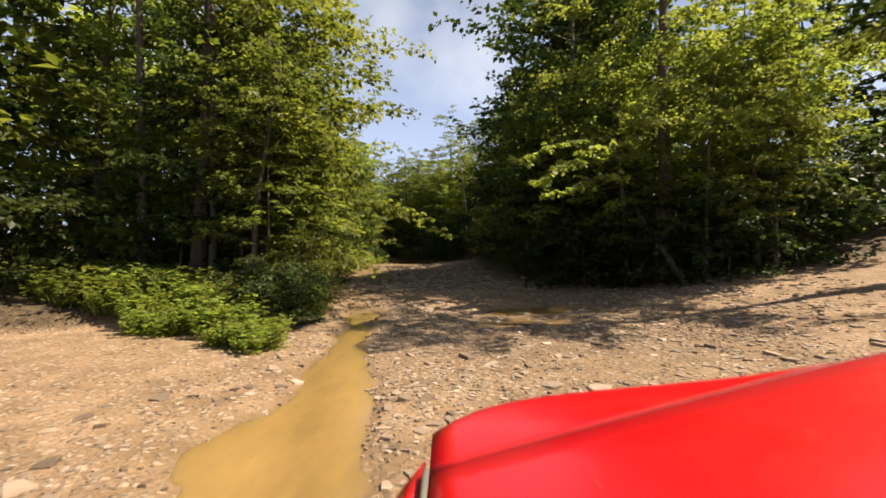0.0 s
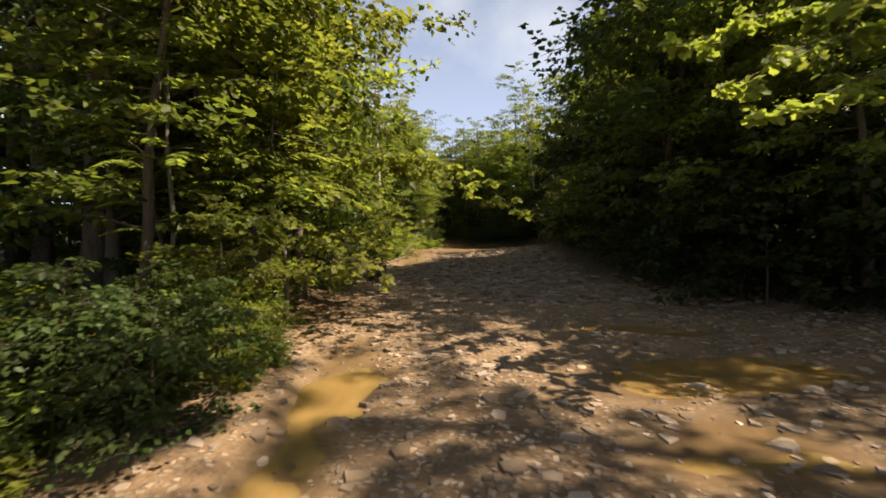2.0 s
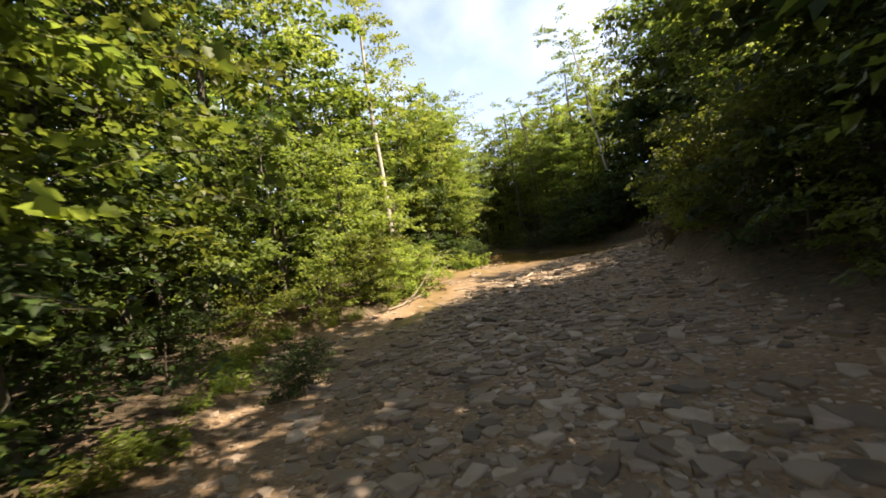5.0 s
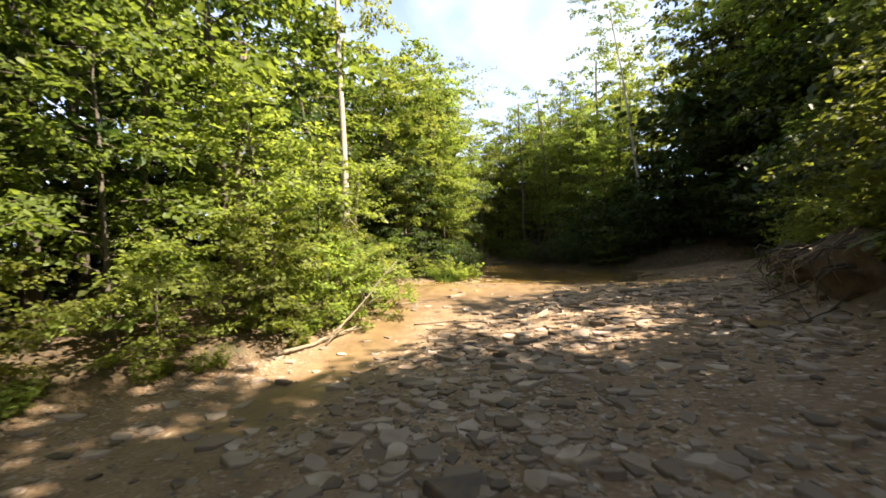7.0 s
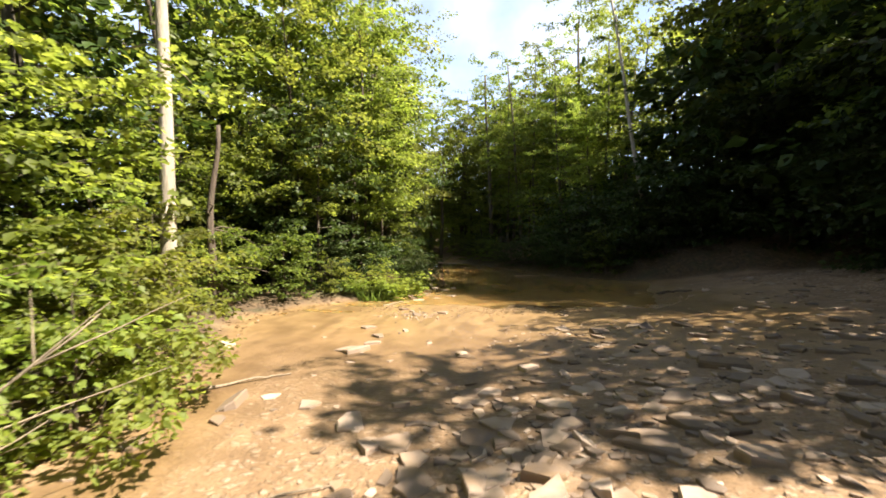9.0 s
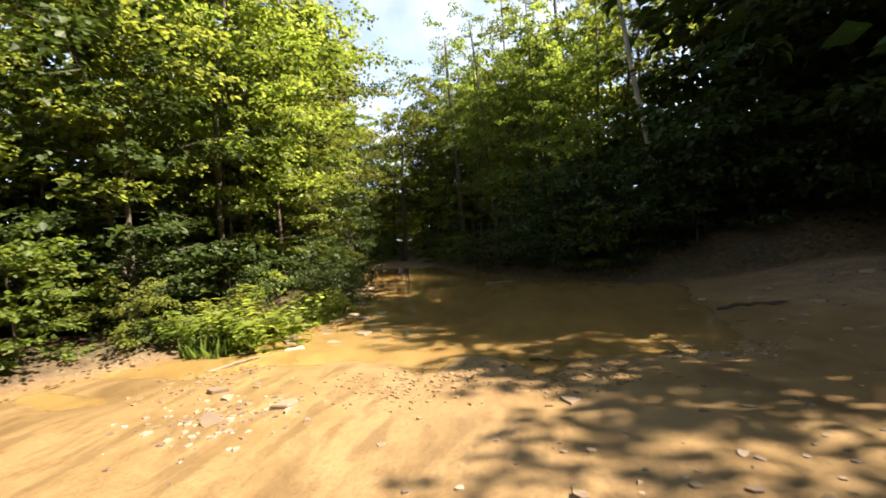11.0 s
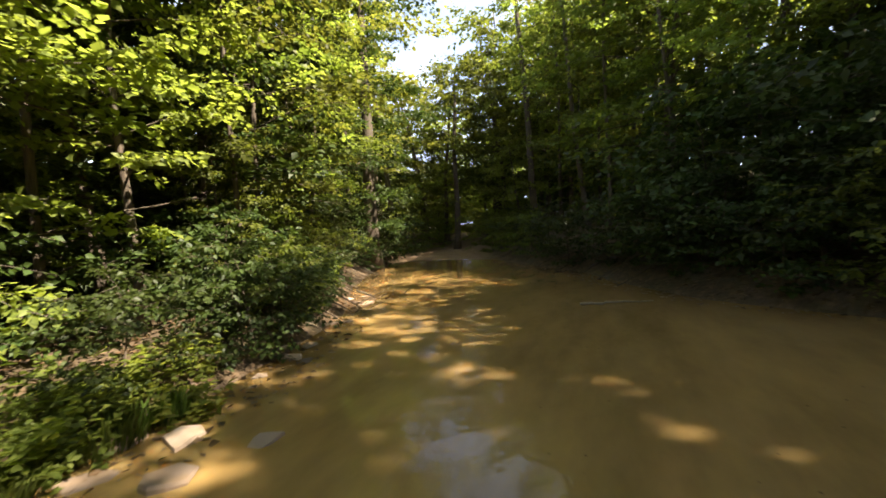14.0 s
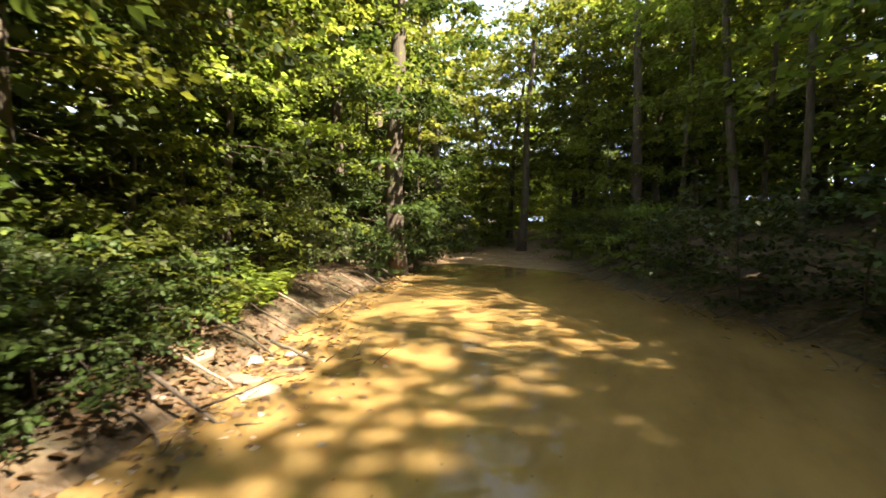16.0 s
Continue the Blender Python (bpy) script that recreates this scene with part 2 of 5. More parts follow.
def part(name, data, material, parent, label=""):
    """Links a bmesh, or a finished mesh, as one mesh object under a thing or a part."""
    if isinstance(data, bmesh.types.BMesh):
        me = bpy.data.meshes.new(name)
        data.to_mesh(me)
        data.free()
        me.materials.append(material)
        data = me
    ob = new(name, data)
    ob.parent = parent
    return tagged(ob, label) if label else ob


class Tubes:
    """Tapered tubes, collected into one mesh."""

    def __init__(self):
        self.v, self.f, self.count = [], [], 0

    def add(self, pts, radii, sides=6):
        pts = np.asarray(pts, float)
        way = np.gradient(pts, axis=0)
        way /= np.linalg.norm(way, axis=1, keepdims=True) + 1e-9
        ref = np.array([0.31, 0.95, 0.05]) if abs(way[0][2]) > 0.6 else np.array([0.05, 0.1, 1.0])
        a = np.cross(way, ref)
        a /= np.linalg.norm(a, axis=1, keepdims=True) + 1e-9
        b = np.cross(way, a)
        ang = np.arange(sides) / sides * 2 * np.pi
        ring = a[:, None] * np.cos(ang)[None, :, None] + b[:, None] * np.sin(ang)[None, :, None]
        verts = pts[:, None] + ring * np.asarray(radii)[:, None, None]
        self.v.append(verts.reshape(-1, 3))
        n, c = len(pts), self.count
        for i in range(n - 1):
            for j in range(sides):
                k = (j + 1) % sides
                self.f.append((c + i * sides + j, c + i * sides + k, c + (i + 1) * sides + k, c + (i + 1) * sides + j))
        self.f.append(tuple(c + (n - 1) * sides + j for j in range(sides)))
        self.f.append(tuple(c + j for j in reversed(range(sides))))
        self.count += n * sides

    def mesh(self, name, material):
        return mesh_from(name, np.concatenate(self.v), self.f, material, True)


def unit(v):
    return v / (np.linalg.norm(v, axis=-1, keepdims=True) + 1e-9)


def leaf_mesh(name, p, d, up, size, material, width=0.34, lobed=False):
    """Leaves with a folded midrib: places p, ways d, upper sides up, lengths size."""
    n = len(p)
    d = unit(d)
    w = unit(np.cross(d, up))
    up = np.cross(w, d)
    s = size[:, None]
    if lobed:
        row = [p, p + d * s * 0.25 + w * s * 0.5 + up * s * 0.08, p + d * s * 0.45 + w * s * 0.26, p + d * s * 0.72 + w * s * 0.36,
               p + d * s - up * s * 0.10, p + d * s * 0.72 - w * s * 0.36, p + d * s * 0.45 - w * s * 0.26, p + d * s * 0.25 - w * s * 0.5 + up * s * 0.08]
        tri = [(0, 1, 2), (0, 2, 4), (2, 3, 4), (0, 4, 6), (4, 5, 6), (0, 6, 7)]
    else:
        row = [p, p + d * s * 0.42 + w * s * width + up * s * 0.07, p + d * s - up * s * 0.12, p + d * s * 0.42 - w * s * width + up * s * 0.07]
        tri = [(0, 1, 2), (0, 2, 3)]
    m = len(row)
    verts = np.stack(row, 1).reshape(-1, 3)
    faces = (np.arange(n)[:, None, None] * m + np.array(tri)[None]).reshape(-1, 3)
    me = bpy.data.meshes.new(name)
    me.vertices.add(len(verts))
    me.vertices.foreach_set("co", verts.astype(np.float32).ravel())
    me.loops.add(faces.size)
    me.loops.foreach_set("vertex_index", faces.astype(np.int32).ravel())
    me.polygons.add(len(faces))
    me.polygons.foreach_set("loop_start", np.arange(0, faces.size, 3, dtype=np.int32))
    me.materials.append(material)
    me.update(calc_edges=True)
    me.validate()
    return me


# ---- the lie of the land ----
def smooth_line(y, ys, values):
    """Rounded interpolation over the control values."""
    return sum(np.interp(y + o, ys, values) for o in (-1.2, -0.6, 0.0, 0.6, 1.2)) / 5


LEFT_Y = (-20, -2, 3.0, 7.2, 8.3, 9.0, 11.5, 13, 15.5, 17.5, 20, 22, 24, 26, 27.5, 28.5, 30, 34, 36.5, 38, 41, 43.0, 45, 49, 51.5, 53, 56, 58, 64, 75, 120)
LEFT_X = (-18, -15, -14, -13, -7.0, -3.0, -3.0, -4.3, -5.0, -4.8, -5.0, -6.4, -8.0, -9.0, -8.6, -7.4, -7.0, -7.0, -8.2, -9.6, -9.2, -6.9, -6.2, -7.1, -8.0, -9.2, -10.2, -11.0, -13.2, -15.5, -30)
RIGHT_Y = (-20, 0, 8, 12, 15, 18, 20, 23, 27, 29.5, 32, 34, 36.5, 40, 44, 47, 49, 50.5, 53, 55, 57, 58.5, 62, 68, 76, 120)
RIGHT_X = (24, 24, 22, 13, 7.0, 3.4, 2.5, 2.1, 1.8, 1.75, 2.3, 2.9, 4.2, 9.5, 11, 7.0, 2.0, -0.9, -2.6, -3.2, -4.3, -5.6, -7.2, -8.4, -10.5, -24)


def left_edge(y):
    return smooth_line(y, LEFT_Y, LEFT_X)


def right_edge(y):
    return smooth_line(y, RIGHT_Y, RIGHT_X)


def wobble(x, y, s, seed):
    """Cheap smooth unevenness from crossed sines."""
    r = np.random.RandomState(seed)
    z = 0
    for i in range(7):
        a, f, ph = r.uniform(0, 6.28), s * r.uniform(0.6, 2.2), r.uniform(0, 6.28)
        z = z + np.sin((x * np.cos(a) + y * np.sin(a)) * f + ph)
    return z / 7


POND = 0.285
BROOK = -0.045


def dip(x, y, cx, cy, rx, ry, turn=0.0):
    c, s = math.cos(turn), math.sin(turn)
    u, v = (x - cx) * c + (y - cy) * s, -(x - cx) * s + (y - cy) * c
    return np.exp(-((u / rx) ** 2 + (v / ry) ** 2) ** 1.5)


def land(x, y):
    """Height of the ground, how much it is road, how wet it is."""
    le, re = left_edge(y), right_edge(y)
    mid = np.interp(y, (0, 13, 20, 28, 37, 45, 60, 80, 120), (0.2, -0.4, -1.3, -2.3, -2.1, -3.4, -9.5, -12.5, -20))
    base = smooth_line(y, (-30, 0, 9, 15, 22, 26, 30, 34, 38, 42, 46, 58, 62, 70, 85, 130), (0.1, 0.0, 0.03, 0.12, 0.14, 0.2, 0.34, 0.42, 0.40, 0.29, 0.14, 0.08, 0.26, 0.7, 1.1, 2.0))
    slope = smooth_line(y, (15, 24, 28, 36, 41, 47, 200), (0.0, 0.07, 0.11, 0.10, 0.04, 0.0, 0.0))
    z = base + slope * np.clip(x - mid, np.interp(y, (28, 34), (-4.0, -1.2)), 9)
    z = z + 0.19 * np.clip(x - 4.5, 0, 14) * smooth_line(y, (-10, 4, 14, 19), (0.3, 0.8, 0.9, 0))
    z = z + 0.10 * np.clip(x - 0.5, 0, 8) * smooth_line(y, (39, 43, 49, 52), (0, 1, 1, 0)) + 0.03 * np.clip(y - 40, 0, 9) * smooth_line(x, (2, 5), (0, 1))
    z = z + 0.035 * wobble(x, y, 0.9, 3) + 0.022 * wobble(x, y, 3.1, 5)
    rut = np.exp(-((x - mid + 0.75) / 0.35) ** 2) + np.exp(-((x - mid - 0.85) / 0.35) ** 2)
    z = z - 0.035 * rut * (y < 60)
    out = np.maximum(le - x, x - re)
    bank = 1 / (1 + np.exp(-(out - 0.35) * 4.0))
    steep = smooth_line(y, (0, 6, 9, 25, 30, 44, 48, 60, 70), (0.12, 0.15, 0.3, 0.3, 0.35, 0.3, 0.55, 0.55, 0.4))
    steep = steep + 0.65 * (x > 0) * smooth_line(y, (25, 29, 36, 38), (0, 1, 1, 0))
    z = z + bank * steep + np.clip(out - 1, 0, 60) * 0.035 + np.clip(x - re - 1, 0, 40) * 0.16 * smooth_line(y, (10, 20, 70, 90), (0, 1, 1, 0.3))
    z = z - 0.12 * dip(x, y, 0.4, 43.2, 2.4, 2.6) + 0.055 * wobble(x, y, 2.2, 61) * smooth_line(y, (37, 41, 50, 54), (0, 1, 1, 0)) * smooth_line(x, (-2, 2), (0, 1))
    z = z + 0.05 * dip(x + 0.5 * wobble(x, y, 1.3, 41), y + 0.6 * wobble(x, y, 1.1, 42), -4.6, 40.0, 2.1, 2.2) + 0.022 * wobble(x, y, 5.2, 43) * smooth_line(y, (37, 40, 43, 45), (0, 1, 1, 0))
    # brook channel and puddles of the first stretch
    cx = np.interp(y, (-3, 1.5, 2.7, 3.7, 4.9, 5.75, 6.3, 7, 8.7, 9.6, 10.8, 12, 16), (-2.8, -1.4, -1.15, -1.15, -1.2, -1.4, -1.47, -1.5, -1.7, -1.87, -2.05, -2.3, -3.4))
    half = np.interp(y, (-3, 1, 2.7, 3.7, 4.9, 5.75, 6.3, 7, 8.7, 9.6, 10.8, 16), (1.0, 0.8, 0.68, 0.66, 0.5, 0.5, 0.4, 0.32, 0.34, 0.34, 0.5, 0.2))
    cx, half = cx + 0.10 * wobble(x, y, 2.0, 31) + 0.06 * wobble(x, y, 6.0, 33), half * (1 + 0.5 * wobble(x, y, 3.0, 32) + 0.3 * wobble(x, y, 8.0, 34))
    brook = np.exp(-((x - cx) / half) ** 4) * smooth_line(y, (-4, -2, 11.6, 13), (0, 1, 1, 0))
    wet = np.clip(brook * 1.2, 0, 1)
    z = z - brook * np.interp(y, (6.3, 7.0, 9.3, 10.2), (0.13, 0.095, 0.095, 0.13)) + 0.05 * brook * wobble(x, y, 5.5, 36) * (y > 6.2)
    for px, py, rx, ry, turn, deep in ((2.0, 11.7, 2.1, 1.05, 0.15, 0.14), (2.3, 14.3, 1.6, 0.55, 0.1, 0.2), (-1.9, 10.6, 0.6, 0.6, 0, 0.12), (2.0, 9.8, 1.3, 0.8, 0.2, 0.10), (3.6, 12.2, 1.2, 0.6, 0, 0.13)):
        hole = dip(x + 0.45 * wobble(x, y, 2.4, 71), y + 0.4 * wobble(x, y, 2.8, 72), px, py, rx, ry, turn)
        z, wet = z - deep * hole, np.maximum(wet, hole)
    # the wet side along the second stretch, and the pool
    side = np.exp(-((x - np.interp(y, (24, 29, 33, 37), (-5.8, -5.4, -6.0, -7.5))) / 0.9) ** 2) * smooth_line(y, (25, 27, 36, 39), (0, 1, 1, 0.6))
    wet = np.maximum(wet, side * 0.8)
    hole = dip(x, y, 1.5, 30.4, 0.8, 0.5)
    z, wet = z - 0.18 * hole, np.maximum(wet, hole)
    flat = smooth_line(y, (30, 34, 38, 60, 64), (0, 0.35, 1, 1, 0)) * np.clip(1.3 - np.clip(x - 1.2 + 0.8 * wobble(x, y, 1.7, 51), 0, 4) * 0.45, 0, 1) * np.clip(-out * 1.4 + 0.5, 0, 1)
    wet = np.maximum(wet, np.clip(flat, 0, 1))
    road = np.clip(np.interp(y, (42, 46), (0.5, -0.1)) - out * 1.3 + 0.5 * wobble(x, y, 2.6, 8), 0, 1)
    road = road * np.clip((74 - y) / 9 + 0.1, 0.25, 1)
    road = road * (1 - 0.85 * dip(x + 0.5 * wobble(x, y, 2.0, 81), y + 0.5 * wobble(x, y, 2.2, 82), -4.5, 14.6, 1.7, 2.7))
    # darker bed: wet mud by the brook and side, a patch near y 35.6
    damp_dark = dip(x + 0.9 * wobble(x, y, 1.6, 91), y + 0.8 * wobble(x, y, 1.9, 92), 2.2, 9.4, 4.2, 4.2) + 0.8 * brook + 0.6 * side + 0.9 * dip(x + 0.6 * wobble(x, y, 1.7, 93), y + 0.6 * wobble(x, y, 1.5, 94), -3.6, 35.6, 3.4, 2.6)
    # darkens the left edge of the pool as well
    damp_dark = damp_dark + 0.85 * np.exp(-((x - le) / 0.8) ** 2) * smooth_line(y, (44, 47, 60, 63), (0, 1, 1, 0))
    return z, road, wet, np.clip(damp_dark, 0, 1)


def height(x, y):
    return float(land(np.array([x], float), np.array([y], float))[0][0])


def spread(near, fine, reach):
    """Grid lines: fine inside the near stretch, widening outwards."""
    lo, hi = near
    inner = list(np.arange(lo, hi + fine, fine))
    out, step = [], fine
    a = hi
    while a < reach[1]:
        step *= 1.22
        a += step
        out.append(a)
    back, step, a = [], fine, lo
    while a > reach[0]:
        step *= 1.22
        a -= step
        back.append(a)
    return np.array(back[::-1] + inner + out)


def build_ground():
    xs, ys = spread((-10.5, 8), 0.16, (-900, 900)), spread((0.5, 62), 0.17, (-900, 1500))
    gx, gy = np.meshgrid(xs, ys)
    z, road, wet, damp_dark = land(gx.ravel(), gy.ravel())
    far = np.maximum(np.abs(gx.ravel()) - 60, np.abs(gy.ravel() - 40) - 80)
    z = np.where(far > 0, z * np.exp(-far / 60) + 2.0 * (1 - np.exp(-far / 60)), z)
    nx, ny = len(xs), len(ys)
    idx = np.arange(nx * ny).reshape(ny, nx)
    quads = np.stack([idx[:-1, :-1], idx[:-1, 1:], idx[1:, 1:], idx[1:, :-1]], -1).reshape(-1, 4)
    me = bpy.data.meshes.new("ground")
    me.vertices.add(nx * ny)
    me.vertices.foreach_set("co", np.stack([gx.ravel(), gy.ravel(), z], 1).astype(np.float32).ravel())
    me.loops.add(quads.size)
    me.loops.foreach_set("vertex_index", quads.astype(np.int32).ravel())
    me.polygons.add(len(quads))
    me.polygons.foreach_set("loop_start", np.arange(0, quads.size, 4, dtype=np.int32))
    for name, values in (("road", road), ("wet", wet), ("damp_dark", damp_dark)):
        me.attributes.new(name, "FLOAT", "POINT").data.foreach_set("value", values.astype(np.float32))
    me.materials.append(GROUND)
    me.update(calc_edges=True)
    me.polygons.foreach_set("use_smooth", [True] * len(me.polygons))
    return tagged(new("ground", me), "stony dirt track bed with mud, gravel and leaf litter", "ground", kind="structure")


ground = build_ground()


def water_sheet(label, z, x0, x1, y0, y1):
    nx, ny = 12, 24
    v = [(x0 + (x1 - x0) * i / nx, y0 + (y1 - y0) * j / ny, z) for j in range(ny + 1) for i in range(nx + 1)]
    f = [(j * (nx + 1) + i, j * (nx + 1) + i + 1, (j + 1) * (nx + 1) + i + 1, (j + 1) * (nx + 1) + i) for j in range(ny) for i in range(nx)]
    return tagged(new("water", mesh_from("water", v, f, WATER)), label, "water", kind="structure")


water_sheet("murky yellow-brown pool filling the track", POND, -14, 6, 37, 66)
water_sheet("thin yellow-brown muddy stream and puddles", BROOK, -4.5, 5.5, -2, 16.5)
water_sheet("shallow muddy puddle under the bank", float(land(np.array([1.5]), np.array([30.4]))[0][0]) + 0.055, 0.95, 2.4, 29.8, 31.0)


# ---- trees and shrubs ----
def grow(rng, tall, bare, radius, leaves, leaf, girth, boughs=26, twigs=7, lean=0.0, rise=0.55, top=0.25, lobed=False, layered=0.5, twiggy=True, knots=6):
    """Wood tubes and leaf arrays of a tree or shrub rooted at the origin."""
    wood = Tubes()
    n = 9
    h = np.linspace(0, 1, n)
    az = rng.uniform(0, 6.28)
    wander = np.cumsum(rng.normal(0, 0.014 * tall, (n, 2)), 0) * h[:, None]
    stem = np.stack([wander[:, 0] + lean * tall * h**1.5 * math.cos(az), wander[:, 1] + lean * tall * h**1.5 * math.sin(az), h * tall * 0.96 - 0.15], 1)
    wood.add(stem, girth * (1 - 0.86 * h) * (1 + 0.5 * np.exp(-h * 22)), 7)
    tips, ways, spans = [], [], []
    for i in range(boughs):
        u = bare + (1 - bare) * ((i + rng.uniform(0, 1)) / boughs) ** 0.9 * 0.97
        root = np.array([np.interp(u, h, stem[:, k]) for k in range(3)])
        a = i * 2.4 + rng.uniform(-0.5, 0.5)
        w = (u - bare) / (1 - bare + 1e-6)
        env = math.sin(math.pi * (0.14 + 0.80 * w)) ** 0.6 * (1 - top * 0.3 * w)
        long = radius * env * rng.choice([0.5, 0.8, 1.0, 1.2]) * rng.uniform(0.85, 1.1)
        up = rise * (0.25 + 1.5 * w * w) + rng.uniform(-0.35, 0.45)
        s = np.linspace(0, 1, knots)
        way = np.array([math.cos(a), math.sin(a), 0])
        side = np.array([-way[1], way[0], 0]) * rng.uniform(-0.25, 0.25)
        pts = root + long * (s[:, None] * way + (s**2)[:, None] * side + np.outer(up * s - 0.32 * up * s**2 - 0.16 * s**3, [0, 0, 1]))
        wood.add(pts, np.maximum(girth * 0.30 * (1 - 0.8 * u) * (1 - 0.85 * s), 0.004), 4 if knots > 4 else 3)
        for j in range(twigs):
            q = 0.22 + 0.78 * (j + rng.uniform(0, 1)) / twigs
            start = np.array([np.interp(q, s, pts[:, k]) for k in range(3)])
            turn = a + rng.choice([-1, 1]) * rng.uniform(0.2, 1.25)
            reach = long * rng.uniform(0.2, 0.42) + 0.12
            tips.append(start)
            ways.append([math.cos(turn), math.sin(turn), rng.uniform(-0.32, 0.42)])
            spans.append(reach)
    tips, ways, spans = np.array(tips), np.array(ways), np.array(spans)
    for t, w, r in zip(tips[::3], ways[::3], spans[::3]) if twiggy else ():
        s = np.linspace(0, 1, 3)[:, None]
        wood.add(t + r * s * w - np.array([0, 0, 0.12]) * r * s**2, (0.008, 0.005, 0.003), 3)
    pick = rng.choice(len(tips), leaves, p=spans / spans.sum())
    q = rng.uniform(0, 1.05, leaves)[:, None]
    r = spans[pick][:, None]
    p = tips[pick] + ways[pick] * r * q - np.array([0, 0, 0.12]) * r * q**2
    side = np.stack([-ways[pick][:, 1], ways[pick][:, 0], np.zeros(leaves)], 1) * rng.choice([-1, 1], leaves)[:, None]
    p = p + side * rng.uniform(0, 0.16, leaves)[:, None] * r + rng.normal(0, 0.02 + 0.035 * leaf, (leaves, 3)) + rng.normal(0, 0.05, (leaves, 3)) * r
    d = ways[pick] * 0.6 + side * rng.uniform(0.3, 1.2, leaves)[:, None] + rng.normal(0, 0.35, (leaves, 3)) - np.array([0, 0, 0.25])
    up = np.array([0, 0, 1.0]) * (0.6 + layered) + rng.normal(0, 0.5, (leaves, 3))
    keep = p[:, 2] > 0.02
    size = leaf * rng.uniform(0.6, 1.25, leaves)
    return wood, p[keep], d[keep], up[keep], size[keep]


def tree_thing(name, label, category, seed, bark, foliage, group="", width=0.34, lobed=False, **shape):
    rng = np.random.RandomState(seed)
    wood, p, d, up, size = grow(rng, **shape)
    root = new(name)
    part("trunk", wood.mesh("trunk", bark), None, root)
    part("crown", leaf_mesh("crown", p, d, up, size, foliage, width, lobed), None, root)
    return tagged(root, label, category, group)


class Kinds:
    """A row of prototypes; the first use places the prototype, later ones copy it."""

    def __init__(self, makers):
        self.makers, self.made, self.turn = makers, {}, 0

    def put(self, x, y, scale=1.0, turn=None, which=None, sink=0.05):
        i = self.turn % len(self.makers) if which is None else which
        self.turn += 1
        rz = (x * 137.5 + y * 71.3) % 360 if turn is None else turn
        m = pose(x, y, height(x, y) - sink, 0, 0, rz) @ Matrix.Scale(scale, 4)
        if i not in self.made:
            self.made[i] = self.makers[i]()
            self.made[i].matrix_basis = m
            return self.made[i]
        twin = copy_thing(self.made[i], pose(0, 0, 0))
        twin.matrix_basis = m
        return twin


def maker(*args, **kw):
    return lambda: tree_thing(*args, **kw)


SHRUBS = Kinds([
    maker("shrub", lb, "shrub", 11 + i, BARK, mat, "shrubs along the track",
          tall=t, bare=0.03, radius=r, leaves=2550, leaf=lf * 1.1, girth=0.035, boughs=26, twigs=8, rise=0.8, top=0.35, knots=3)
    for i, (lb, mat, t, r, lf) in enumerate((
        ("leafy green shrub with thin stems on the bank", LEAF, 2.5, 1.5, 0.12),
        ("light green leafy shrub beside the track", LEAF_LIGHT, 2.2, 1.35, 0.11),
        ("tall green shrub with broad leaves on the bank", LEAF, 3.2, 1.5, 0.14),
        ("dark green shrub in shade at the bank", LEAF_SHADED, 2.4, 1.6, 0.12)))])
YOUNG = Kinds([
    maker("young_tree", lb, "tree", 31 + i, BARK_GREY, mat, "young trees along the track",
          tall=t, bare=b, radius=r, leaves=6500, leaf=lf, girth=0.075, boughs=42, twigs=8, rise=0.6, top=0.3, width=w)
    for i, (lb, mat, t, b, r, lf, w) in enumerate((
        ("young broadleaf tree, leafy down to the ground", LEAF, 7.0, 0.05, 2.4, 0.15, 0.38),
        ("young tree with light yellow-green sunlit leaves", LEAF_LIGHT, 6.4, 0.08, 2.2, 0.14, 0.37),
        ("bushy young tree with broad green leaves", LEAF, 8.4, 0.06, 2.6, 0.165, 0.42),
        ("young tree with dark green leaves in shade", LEAF_SHADED, 7.0, 0.04, 2.5, 0.155, 0.38)))])
TALL = Kinds([
    maker("tall_tree", lb, "tree", 51 + i, mb, mat, "tall forest trees",
          tall=t, bare=b, radius=r, leaves=5700, leaf=0.265, girth=g, boughs=46, twigs=8, rise=0.65, top=0.3, lean=0.04, twiggy=False, knots=4)
    for i, (lb, mb, mat, t, b, r, g) in enumerate((
        ("tall broadleaf tree with brown bark and green crown", BARK, LEAF, 14.0, 0.2, 3.6, 0.19),
        ("tall slender tree with grey bark and light green crown", BARK_GREY, LEAF_LIGHT, 15.5, 0.26, 3.3, 0.17),
        ("spreading broadleaf tree with brown bark", BARK, LEAF, 13.0, 0.14, 3.8, 0.20),
        ("tall dark green tree with grey bark", BARK_GREY, LEAF_SHADED, 14.5, 0.12, 3.8, 0.2)))])
FAR = Kinds([
    maker("forest_tree", lb, "tree", 71 + i, BARK, mat, "trees deeper in the woods",
          tall=t, bare=0.02, radius=4.2, leaves=2150, leaf=0.49, girth=0.2, boughs=34, twigs=7, rise=0.55, top=0.35, twiggy=False, knots=3)
    for i, (lb, mat, t) in enumerate((
        ("broadleaf tree deeper in the woods", LEAF, 14.0), ("dark green tree deeper in the woods", LEAF_SHADED, 13.5), ("light green tree deeper in the woods", LEAF_LIGHT, 15.0)))])

